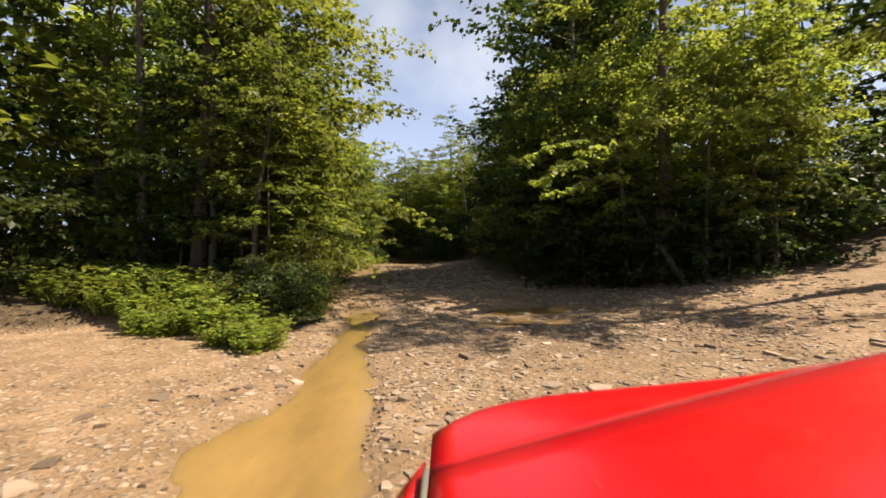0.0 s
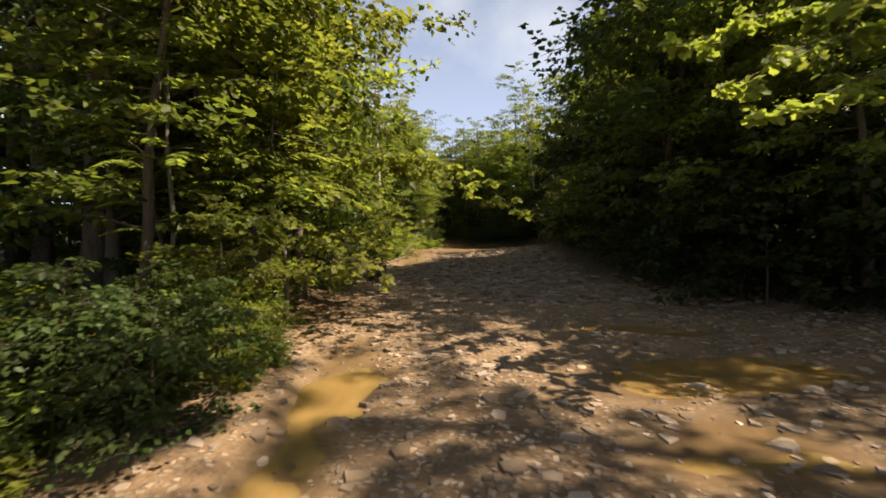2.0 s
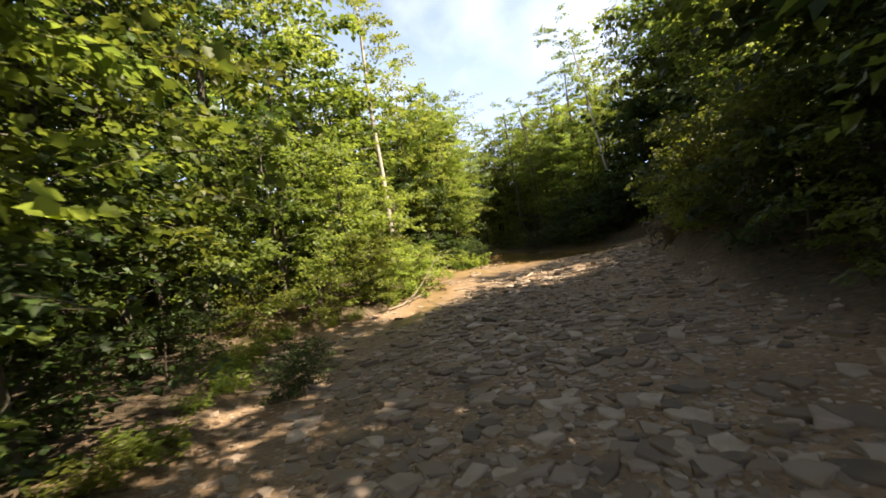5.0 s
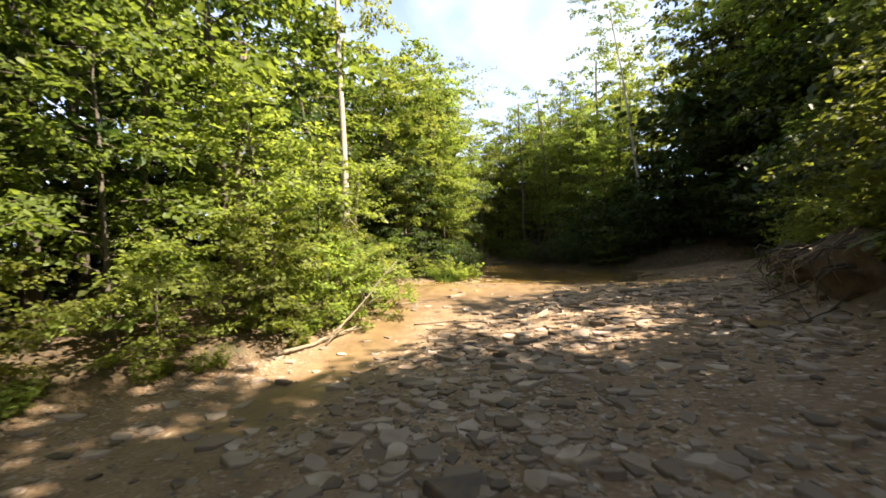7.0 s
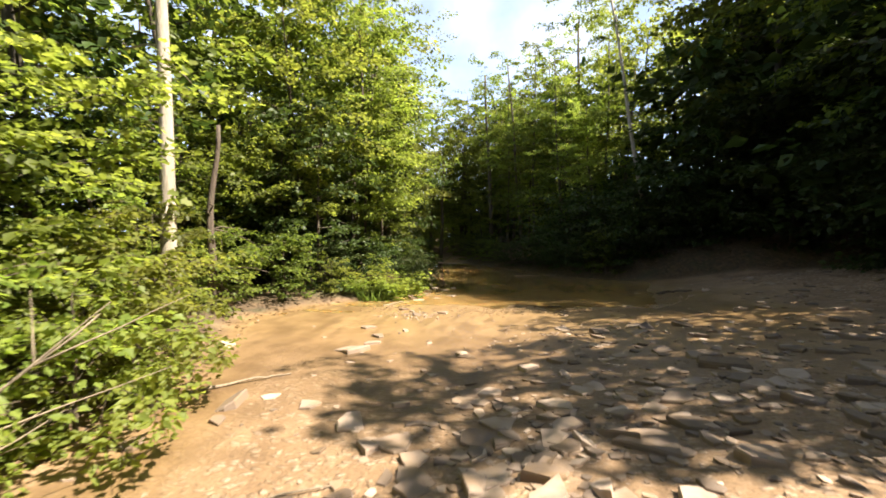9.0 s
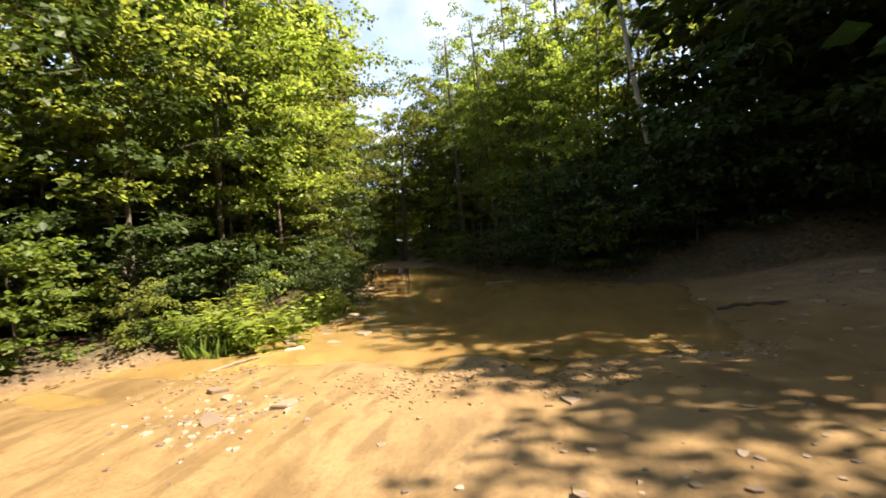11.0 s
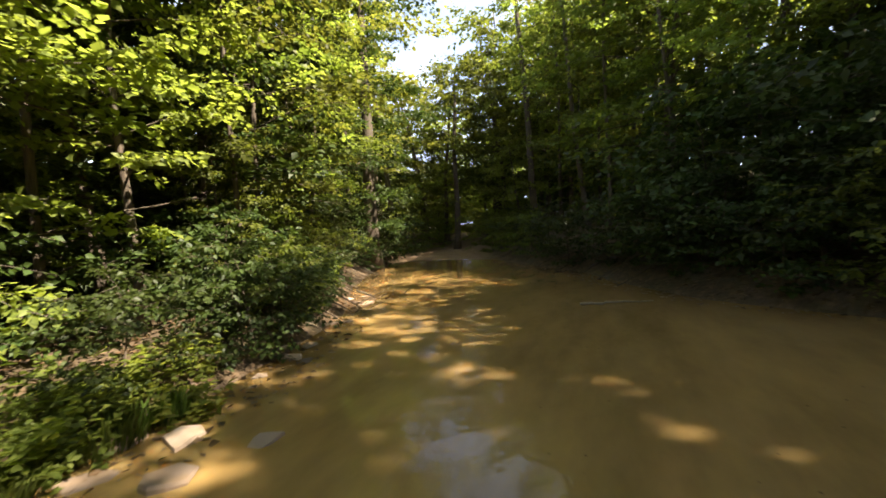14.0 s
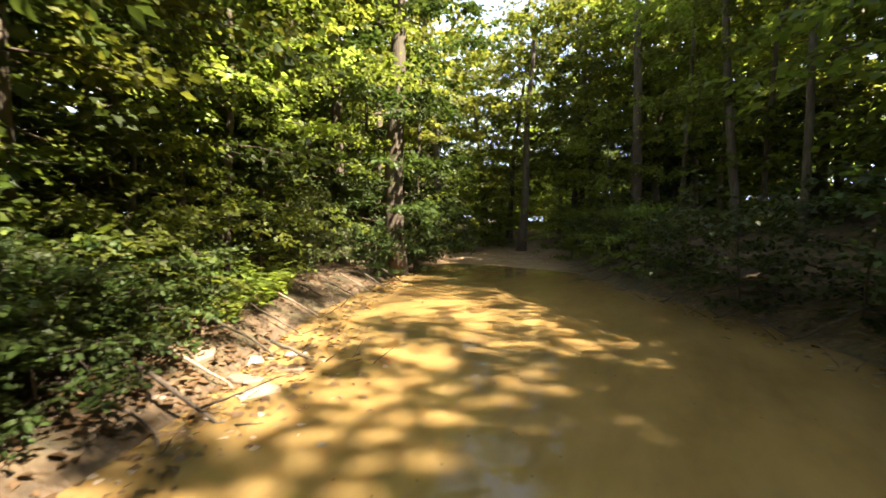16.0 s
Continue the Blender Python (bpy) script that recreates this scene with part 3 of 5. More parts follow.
SLENDER = Kinds([
    maker("slender_tree", lb, "tree", 61 + i, BARK, mat, "slender trees round the pool",
          tall=t, bare=b, radius=r, leaves=8000, leaf=0.13, girth=0.085, boughs=34, twigs=8, rise=0.6, top=0.3, width=0.38, lean=0.05)
    for i, (lb, mat, t, b, r) in enumerate((
        ("slender tree with dark stem and airy green leaves", LEAF, 10.5, 0.2, 2.5),
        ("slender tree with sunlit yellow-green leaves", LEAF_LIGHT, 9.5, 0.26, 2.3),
        ("slender dark green tree in shade by the pool", LEAF_SHADED, 9.0, 0.12, 2.5)))])


def along(ys, side, off, jitter=0.5):
    """Places beside an edge of the track, off metres outwards."""
    for y in ys:
        yy = y + random.uniform(-jitter, jitter)
        edge = float(left_edge(np.array([yy]))[0] if side < 0 else right_edge(np.array([yy]))[0])
        yield edge + side * (off + random.uniform(-jitter, jitter) * 0.7), yy


UNDER = Kinds([
    maker("understorey_bush", lb, "bush", 81 + i, BARK, mat, "bushes under the forest trees",
          tall=3.6, bare=0.02, radius=2.9, leaves=1850, leaf=0.285, girth=0.05, boughs=24, twigs=7, rise=0.7, top=0.3, twiggy=False, knots=3)
    for i, (lb, mat) in enumerate((("dark leafy bush under the forest trees", LEAF_SHADED), ("green leafy bush under the forest trees", LEAF)))])
SYCAMORE = Kinds([
    maker("sycamore_sapling", "sapling with large lobed light green leaves", "tree", 85 + i, BARK_GREY, mat, "saplings with lobed leaves",
          tall=t, bare=0.24, radius=2.5, leaves=3000, leaf=0.15, girth=0.05, boughs=26, twigs=7, rise=0.5, top=0.3, lobed=True)
    for i, (mat, t) in enumerate(((LEAF_LIGHT, 5.5), (LEAF, 6.0)))])


def open_sight(x, y):
    """Keeps the leaning tree and the side way free of other trees."""
    return not (-0.6 < x < 4.6 and 44 < y < 53.5)


# shrubs at the edges
for x, y in along(np.arange(10.4, 36, 2.0), -1, 0.9):
    if y > 17.5 and not 19 < y < 25.5:
        SHRUBS.put(x, y, random.uniform(0.7, 1.05), which=random.choice((0, 1, 2)) if y < 18 else random.choice((0, 3, 3)) if y < 26.5 else random.choice((1, 1, 2)))
for x, y, sc in ((-7.0, 31.5, 0.85), (-6.8, 32.8, 0.85), (-7.7, 30.3, 0.9), (-7.3, 33.9, 0.8)):
    SHRUBS.put(x, y, sc, which=1)
for x, y in along(np.arange(36.8, 43, 1.3), -1, 1.0, 0.4):
    SHRUBS.put(x, y, random.uniform(0.5, 0.85), which=random.choice((0, 1, 2)))
for x, y in along(np.arange(37.5, 43, 2.2), -1, 3.0, 0.4):
    YOUNG.put(x, y, random.uniform(0.8, 0.95), which=random.choice((0, 1)))
# Dark leaf copy stands in for the shade on this bank.
for x, y in along(np.arange(46.2, 66, 1.4), -1, 0.9, 0.4):
    x += -0.8 if 50.2 < y < 57 else 0.35
    SHRUBS.put(x, y, random.uniform(0.42, 0.62), which=3)
# Often the dark leaf copy: shade under these trees is in its colour.
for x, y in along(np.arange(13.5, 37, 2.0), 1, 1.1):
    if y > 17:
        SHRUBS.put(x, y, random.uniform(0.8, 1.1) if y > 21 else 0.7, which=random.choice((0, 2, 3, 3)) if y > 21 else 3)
for x, y in along(np.arange(50, 72, 1.4), 1, 0.9):
    SHRUBS.put(x, y, random.uniform(0.5, 0.85), which=random.choice((3, 3, 0)))
for x, y, sc in ((-5.0, 11.2, 0.5), (-5.8, 13.6, 0.6)):
    TALL.put(x, y, sc, which=0 if y < 12 else 3)
TALL.put(-4.5, 13.0, 0.78, which=0)
TALL.put(-5.0, 15.6, 0.82, which=1)
# Dark copies on the right: the shaded side is in the leaf colour.
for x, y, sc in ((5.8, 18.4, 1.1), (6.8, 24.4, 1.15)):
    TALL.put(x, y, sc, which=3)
for x, y, sc in ((4.2, 18.6, 0.75), (4.6, 25.4, 0.75)):
    TALL.put(x, y, sc, which=2)
TALL.put(10.4, 14.4, 0.6, which=1)
TALL.put(6.9, 34.0, 0.78, which=1)
# Two high trees added out of view to shade the left ground.
TALL.put(8.6, 26.0, 1.14, which=1)
TALL.put(9.6, 24.6, 1.4, which=1)
for x, y, sc in ((2.5, 28.2, 0.6), (2.5, 29.7, 0.65), (2.9, 31.2, 0.6), (3.2, 32.8, 0.7), (3.6, 34.2, 0.6), (4.2, 35.4, 0.7), (5.0, 36.8, 0.8)):
    SHRUBS.put(x, y, sc, which=1)
for x, y, sc in ((-5.2, 22.4, 0.32), (-5.0, 21.6, 0.3), (-5.9, 23.2, 0.3)):
    SHRUBS.put(x, y, sc, which=3)
# Dark copies fill the black hollow under the thicket; shade by leaf colour.
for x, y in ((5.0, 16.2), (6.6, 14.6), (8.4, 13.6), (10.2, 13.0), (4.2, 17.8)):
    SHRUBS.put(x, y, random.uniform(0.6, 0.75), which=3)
SHRUBS.put(-3.6, 9.4, 0.6, which=3)
SHRUBS.put(-3.7, 11.0, 0.62, which=2)
SHRUBS.put(-3.4, 10.2, 0.5, which=1)
for x, y in ((-0.6, 54.2), (0.9, 52.8), (2.0, 51.7)):
    SHRUBS.put(x, y, 1.4, which=3)
# saplings with lobed leaves reaching over the track
for x, y, sc in ((-3.5, 10.4, 0.9), (-3.9, 10.9, 1.1), (-3.7, 11.5, 0.9), (-4.5, 11.3, 1.2), (-4.9, 12.0, 1.1)):
    SHRUBS.put(x, y, sc * 0.45, which=1)
for x, y, sc, w in ((-4.6, 13.9, 1.0, 0), (-5.6, 16.6, 1.05, 0), (-6.0, 18.8, 1.0, 1), (-5.4, 12.9, 0.95, 1), (-8.4, 33.2, 0.8, 0)):
    SYCAMORE.put(x, y, sc, which=w)
for x, y, sc in ((-6.4, 15.6, 0.8), (-6.0, 13.6, 0.7), (-7.2, 16.8, 0.9)):
    SHRUBS.put(x, y, sc, which=1)
# young trees behind them
for x, y in along(np.arange(12.6, 32, 2.4), -1, 2.6):
    if y < 15.5:
        TALL.put(x, y, random.uniform(0.55, 0.65), which=3)
    else:
        if 19 < y < 26:
            TALL.put(x, y, random.uniform(0.55, 0.7), which=random.choice((0, 3, 3)))
            SHRUBS.put(x + 0.8, y, 0.55, which=3)
        else:
            YOUNG.put(x, y, random.uniform(0.85, 1.1), which=random.choice((0, 1, 1, 2)))
for x, y in along(np.arange(43.5, 72, 2.7), -1, 2.8):
    # Mostly the dark copy, for shade that no tree casts here.
    if y < 50:
        YOUNG.put(x, y, random.uniform(0.8, 1.0), which=random.choice((3, 1, 3)))
    else:
        SLENDER.put(x, y, random.uniform(0.85, 1.1), which=random.choice((0, 1, 2)))
for x, y in along(np.arange(13.6, 36, 2.3), 1, 2.5):
    if y < 22:
        TALL.put(x, y, random.uniform(0.5, 0.6), which=1)
    else:
        YOUNG.put(x, y, random.uniform(0.6, 0.8) if y < 26 else random.uniform(0.4, 0.5) if y < 34 else random.uniform(0.85, 1.1), which=random.choice((0, 2, 3)))
for x, y in along(np.arange(53, 74, 3.0), 1, 4.4):
    if open_sight(x, y):
        SLENDER.put(x, y, random.uniform(0.85, 1.1), which=random.choice((0, 1, 1)))
for x, y in ((-13.6, 70.5), (-7.0, 67.5), (-8.0, 72.0), (-14.6, 75.0), (-10.5, 76.5)):
    YOUNG.put(x, y, random.uniform(0.8, 1.0), which=random.choice((0, 1)))
# tall trees, some close to the track
for x, y, w in ((-10.2, 43.5, 1), (-9.8, 47.5, 1), (-10.6, 50.0, 2), (-9.4, 45.4, 0)):
    SLENDER.put(x, y, 1.15, which=w)
for x, y, sc in ((6.4, 14.8, 0.55), (5.0, 17.2, 0.5), (8.2, 13.2, 0.5), (9.9, 12.6, 0.42)):
    TALL.put(x, y, sc, which=1)
for x, y, sc, w in ((8.6, 21.8, 0.95, 0), (6.6, 24.6, 1.0, 0), (6.6, 26.4, 0.6, 2), (7.6, 37.0, 0.72, 3),
                    (8.8, 41.8, 1.0, 3), (12.0, 40.6, 1.15, 2), (6.8, 49.4, 1.0, 3), (10.6, 46.0, 1.15, 3)):
    TALL.put(x, y, sc, which=w)
for x, y, sc, w in ((-8.2, 17.5, 0.9, 0), (-9.6, 21.5, 1.0, 2), (-8.4, 15.8, 0.9, 2), (-12.5, 15.2, 1.0, 0), (-12.4, 70.6, 0.85, 0), (-8.2, 69.8, 0.85, 0), (2.6, 56.2, 0.72, 0),
                    (-0.6, 58.8, 0.85, 2), (8.5, 52.0, 0.95, 1), (7.2, 51.0, 1.05, 0), (9.6, 13.0, 0.6, 1)):
    TALL.put(x, y, sc, which=w)
for x, y in along(np.arange(24, 84, 4.4), -1, 5.6, 1.2):
    # Before y 40 the darker, shade-coloured copy is picked more often.
    kind = random.choice((0, 1, 2))
    TALL.put(x, y, random.uniform(0.85, 1.15), which=kind if y > 40 else (0, 3, 3)[kind])
# Half of these use the dark copy, with shade put into its colour.
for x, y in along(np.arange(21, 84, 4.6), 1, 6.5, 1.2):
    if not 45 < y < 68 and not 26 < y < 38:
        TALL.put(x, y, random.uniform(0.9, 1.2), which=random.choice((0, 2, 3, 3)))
for off in (10.5,):
    for x, y in along(np.arange(11, 84, 5.0), -1, off, 1.2):
        FAR.put(x, y, random.uniform(0.85, 1.1))
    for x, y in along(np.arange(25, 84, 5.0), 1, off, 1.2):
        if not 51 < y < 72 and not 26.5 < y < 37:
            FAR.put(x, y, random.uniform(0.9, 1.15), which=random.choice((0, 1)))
# bushes under the trees
for off, step in ((6.5, 4.2), (12.5, 8.0)):
    for x, y in along(np.arange(11, 90, step), -1, off, 1.5):
        UNDER.put(x, y, random.uniform(0.7, 1.1))
    # Right side takes the dark copy, so shade under trees is coloured in.
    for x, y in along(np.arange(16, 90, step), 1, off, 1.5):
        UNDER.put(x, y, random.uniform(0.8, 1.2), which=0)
# More dark bushes, their leaf colour standing in for deep shade.
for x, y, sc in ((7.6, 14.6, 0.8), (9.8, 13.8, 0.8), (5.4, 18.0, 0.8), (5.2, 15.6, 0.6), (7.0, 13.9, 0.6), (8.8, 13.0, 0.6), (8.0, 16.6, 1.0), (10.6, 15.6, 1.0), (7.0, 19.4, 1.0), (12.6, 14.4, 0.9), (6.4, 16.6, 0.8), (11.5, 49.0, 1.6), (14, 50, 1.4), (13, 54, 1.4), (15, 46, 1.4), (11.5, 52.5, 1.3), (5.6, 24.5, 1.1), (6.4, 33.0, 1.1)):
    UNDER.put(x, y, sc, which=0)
# Dark copies right of the pool: its shade is put into leaf colour.
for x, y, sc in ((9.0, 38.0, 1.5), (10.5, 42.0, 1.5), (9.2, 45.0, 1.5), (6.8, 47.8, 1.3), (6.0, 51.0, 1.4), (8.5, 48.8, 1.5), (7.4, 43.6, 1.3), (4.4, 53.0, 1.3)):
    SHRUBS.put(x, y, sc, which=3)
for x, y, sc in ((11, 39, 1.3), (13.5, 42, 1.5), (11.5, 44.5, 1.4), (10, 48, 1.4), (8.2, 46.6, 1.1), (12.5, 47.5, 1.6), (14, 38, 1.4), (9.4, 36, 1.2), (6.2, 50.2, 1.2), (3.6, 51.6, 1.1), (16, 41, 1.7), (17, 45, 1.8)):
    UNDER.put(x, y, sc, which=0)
for x, y, sc in ((4.8, 57.5, 1.1), (1.2, 60.5, 1.0), (-2.0, 64, 0.9), (8, 60, 1.3)):
    UNDER.put(x, y, sc, which=1)
for x, y, sc in ((0.2, 51.4, 1.0), (-0.9, 52.6, 0.9), (1.6, 50.6, 1.1), (-1.5, 54.4, 0.9), (3.2, 50.2, 1.1), (4.6, 50.0, 1.2)):
    SHRUBS.put(x, y, sc, which=3)
# Larger bushes of the dark copy behind, shade in the colour again.
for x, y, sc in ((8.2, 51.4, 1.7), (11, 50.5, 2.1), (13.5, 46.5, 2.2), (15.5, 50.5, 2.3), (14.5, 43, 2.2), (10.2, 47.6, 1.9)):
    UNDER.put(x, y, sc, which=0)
for x, y in ((-11.6, 79.5), (-10, 82.5), (-13.2, 83), (-15.6, 80)):
    YOUNG.put(x, y, random.uniform(0.9, 1.1), which=1)
for x, y, sc in ((-1.5, 63.5, 0.8), (1.8, 62.5, 0.85), (-4.2, 67.5, 0.8), (4.6, 60.6, 0.9), (0.2, 67, 0.9), (-6.2, 71.5, 0.85)):
    TALL.put(x, y, sc, which=1)
# Left bank of the pool: shade again put into the leaf colour.
for x, y, sc in ((-8.8, 44.8, 0.7), (-9.6, 43.2, 0.8), (-10.6, 44.8, 0.9), (-9.2, 46.2, 0.7), (-11.2, 42.4, 0.9), (-11.6, 46.2, 1.0), (-10.4, 48.2, 0.8), (-10.8, 50.4, 0.8), (-11.4, 52.2, 0.8)):
    SHRUBS.put(x, y, sc, which=3)
for x, y, sc in ((-13, 41.6, 1.0), (-13.4, 45, 1.1), (-13.4, 48.6, 1.1), (-14, 52, 1.1)):
    UNDER.put(x, y, sc, which=0)
for x, y, sc in ((-24, 94, 1.8), (-27, 97, 1.9), (-30, 100, 2.0), (-33, 97, 1.9), (-21, 101, 1.9), (-18, 88, 1.5), (-26, 89, 1.6), (-30, 92, 1.7), (-37, 101, 2.0), (-12, 92, 1.6), (-15, 93, 1.6), (-18, 92, 1.7), (-16, 97, 1.8), (-20, 96, 1.8), (-9, 90, 1.5), (-22, 91, 1.6)):
    UNDER.put(x, y, sc, which=1)
for x, y, sc in ((-9.8, 51.4, 0.5), (-11.0, 54.0, 0.55), (-9.4, 49.2, 0.45), (-10.6, 46.6, 0.5)):
    YOUNG.put(x, y, sc, which=0)
for x, y, sc in ((-8.7, 49.7, 0.42), (-9.0, 50.9, 0.45), (-8.3, 48.6, 0.4)):
    SHRUBS.put(x, y, sc, which=3)
TALL.put(9.6, 52.0, 1.2, which=1)
FAR.put(11.2, 54.6, 1.0, which=1)
FAR.put(13.2, 52.6, 1.1, which=1)
TALL.put(9.2, 44.6, 1.12, which=1)
TALL.put(8.6, 47.2, 1.2, which=1)
FAR.put(10.4, 57.6, 1.0, which=1)
UNDER.put(9.2, 55.4, 2.3, which=0)
TALL.put(-14.4, 66.5, 1.15, which=1)
TALL.put(-10.2, 76.0, 1.2, which=0)
for x, y, sc in ((-17, 29, 1.3), (-18, 32, 1.4), (-17.5, 35, 1.4), (-19, 26, 1.4), (-16.5, 38, 1.3)):
    UNDER.put(x, y, sc, which=0)
# deeper woods
for off, step in ((14.5, 6.5), (21, 9.0)):
    for x, y in along(np.arange(9, 110, step), -1, off, 2.0):
        FAR.put(x, y, random.uniform(0.85, 1.2))
    for x, y in along(np.arange(29, 110, step), 1, off, 2.0):
        if not (off < 20 and (51 < y < 72 or 27 < y < 36)):
            FAR.put(x, y, random.uniform(0.95, 1.3), which=random.choice((0, 1, 1)))
# woods that close the far end of the track and the ways behind the camera
for x, y in ((-13, 90), (-19, 92), (-8, 93), (-15, 100), (-22, 104), (-6, 101), (-29, 98), (-11, 108), (-34, 108), (-2, 95)):
    FAR.put(x, y, random.uniform(0.9, 1.2))
for x, y in ((-10.0, 84), (-14, 86), (-18, 84), (-22, 88), (-6, 88)):
    UNDER.put(x, y, random.uniform(0.9, 1.3), which=1)
for x, y in ((-9.4, 74), (-14.8, 73), (-12, 80), (-5.6, 69), (-17, 78)):
    TALL.put(x, y, random.uniform(0.85, 1.0), which=random.choice((0, 1)))
# Dark copies for the right woods, with their shade in the leaf colour.
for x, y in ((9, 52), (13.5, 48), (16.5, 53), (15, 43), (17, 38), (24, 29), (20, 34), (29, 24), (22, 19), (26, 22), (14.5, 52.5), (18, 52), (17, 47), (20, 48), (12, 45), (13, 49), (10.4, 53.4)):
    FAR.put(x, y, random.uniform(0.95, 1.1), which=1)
for x, y in ((14, 59), (17, 65), (20, 57), (12, 67)):
    FAR.put(x, y, random.uniform(0.85, 1.0), which=2)
for x, y in ((-16, -14), (-8, -20), (2, -22), (12, -20), (21, -14), (30, -4), (32, 7), (30, 17), (-22, -4), (-21, 5)):
    FAR.put(x, y, random.uniform(0.9, 1.1))


# ---- single trees that stand out ----
def pole_tree(name, label, x, y, top, tall, girth, bark, stubs=0, seed=5, leaves=0, foliage=None, bare=0.6, radius=2.0):
    """A bare straight trunk from (x, y) to the place top away, with broken stubs and, high up, a light crown."""
    rng = np.random.RandomState(seed)
    root = new(name)
    root.location = (x, y, height(x, y) - 0.1)
    h = np.linspace(0, 1, 12)
    stem = np.stack([top[0] * h + 0.05 * np.sin(h * 9 + seed), top[1] * h + 0.05 * np.cos(h * 7), tall * h], 1)
    wood = Tubes()
    wood.add(stem, girth * (1 - 0.6 * h) * (1 + 0.4 * np.exp(-h * 25)), 10)
    for i in range(stubs):
        u = rng.uniform(0.06, 0.55)
        a = rng.uniform(0, 6.28)
        p = np.array([np.interp(u, h, stem[:, k]) for k in range(3)])
        s = np.linspace(0, 1, 5)[:, None]
        w = np.array([math.cos(a), math.sin(a), rng.uniform(-0.2, 0.5)])
        r = rng.uniform(0.5, 1.8)
        wood.add(p + w * r * s + np.array([0, 0, -0.25]) * r * s**2 + rng.normal(0, 0.04, (5, 3)) * s, np.linspace(girth * 0.2, 0.006, 5), 5)
    part("trunk", wood.mesh("trunk", bark), None, root)
    if leaves:
        _, p, d, up, size = grow(rng, tall=tall * 1.1, bare=bare, radius=radius, leaves=int(leaves * 1.3), leaf=0.15, girth=0.05, boughs=24, twigs=7, rise=0.6)
        share = (p[:, 2] / tall)[:, None] * np.array([[top[0], top[1], 0]])
        part("crown", leaf_mesh("crown", p + share, d, up, size, foliage), None, root)
    return tagged(root, label, "tree")


pole_tree("pale_tree", "slender pale-barked tree with a bare straight trunk", -9.4, 36.6, (-0.5, 0.6), 15.0, 0.15, BARK_PALE, 4, 5, 3500, LEAF_LIGHT, 0.55, 2.4)
pole_tree("leaning_tree", "leaning pale birch-like tree in shaded woods", 3.1, 52.4, (-2.0, 1.2), 16.0, 0.11, BARK_PALE, 2, 8, 4000, LEAF, 0.62, 3.0)
pole_tree("dead_tree", "dead broken trunk with bare stubs and peeling bark", -10.2, 38.6, (0.15, 0.2), 4.6, 0.12, BARK, 9, 12)
pole_tree("dead_tree", "dead grey snag overgrown among green shrubs", -11.0, 33.0, (0.2, 0.3), 7.5, 0.13, WOOD_DEAD, 10, 13)
for n, (x, y, tx, tall, g, bark) in enumerate(((-13.8, 29.5, 0.6, 15, 0.2, BARK), (-15.0, 31.5, -0.4, 16, 0.17, BARK), (-11.5, 30.5, 0.5, 13, 0.1, BARK),
                                              (-7.2, 12.5, 0.4, 14, 0.24, BARK), (-9.6, 13.5, -0.3, 15, 0.16, BARK_GREY), (-12.0, 51.0, 1.8, 13, 0.12, BARK),
                                              (-11.7, 52.9, 1.1, 13, 0.09, BARK), (-3.4, 62.5, -0.9, 14, 0.12, BARK_GREY),
                                              (0.4, 60.0, 0.2, 15, 0.16, BARK_GREY), (-6.0, 66.5, -0.5, 15, 0.2, BARK), (-14.6, 62.0, 0.3, 14, 0.16, BARK))):
    pole_tree("straight_tree", "tall straight tree with a long bare trunk", x, y, (tx, 0.3), tall, g, bark, 2, 20 + n, 3600 if x > -5 else 2600, LEAF if n % 2 else LEAF_LIGHT, 0.4 if x > -5 else 0.6, 2.6)
for n, (x, y, tx, tall, g) in enumerate(((-9.4, 46.4, 0.5, 11, 0.06), (-8.9, 49.2, -0.4, 12, 0.05), (-11.6, 54.8, 0.9, 12, 0.07), (-12.3, 56.4, -0.3, 11, 0.06), (-0.8, 57.5, -0.4, 13, 0.07),
                                         (-2.6, 60.0, 0.3, 14, 0.08), (1.6, 57.0, 0.5, 13, 0.08), (-1.0, 64.0, -0.2, 14, 0.1), (-4.6, 65.0, 0.2, 14, 0.08), (3.4, 61.0, -0.3, 15, 0.1), (-13.9, 63.6, 0.4, 12, 0.07))):
    pole_tree("thin_tree", "thin bare stem with a small green crown high up", x, y, (tx, 0.4), tall, g, BARK if x < -5 else BARK_GREY, 3, 90 + n, 2800, LEAF if n % 2 else LEAF_LIGHT, 0.34, 2.1)
# Trunk stands out of view; this tree is added to shade the gravel.
pole_tree("straight_tree", "tall straight tree with a leafy crown, added to shade the gravel", 11.6, 9.1, (0.3, 0.2), 17, 0.19, BARK, 2, 120, 9000, LEAF, 0.26, 3.3)
pole_tree("leaning_tree", "leaning grey trunk overgrown with yellow-green vine leaves", 7.5, 12.7, (-2.3, 6.0), 7.4, 0.085, BARK_GREY, 4, 17, 1700, LEAF_LIGHT, 0.3, 0.9)
pole_tree("thick_tree", "thick red-brown trunk inside a leafy crown brightened as if sunlit", 7.5, 14.4, (0.1, 0.2), 13.5, 0.24, BARK, 3, 44, 8500, LEAF_LIGHT, 0.3, 3.7)
pole_tree("thick_tree", "thick dark trunk standing at the water's edge", -11.6, 58.8, (0.2, 0.2), 12.0, 0.30, BARK, 3, 41, 7500, LEAF_SHADED, 0.10, 3.0)
pole_tree("thick_tree", "thick dark trunk on the far bank of the pool", -10.6, 67.0, (0.3, 0.2), 9.0, 0.18, BARK, 3, 43, 3200, LEAF, 0.2, 2.8)
pole_tree("thick_tree", "dark trunk leaning over the pool", -12.4, 57.6, (-0.6, 0.3), 12.0, 0.18, BARK, 2, 42, 5200, LEAF_SHADED, 0.2, 3.0)


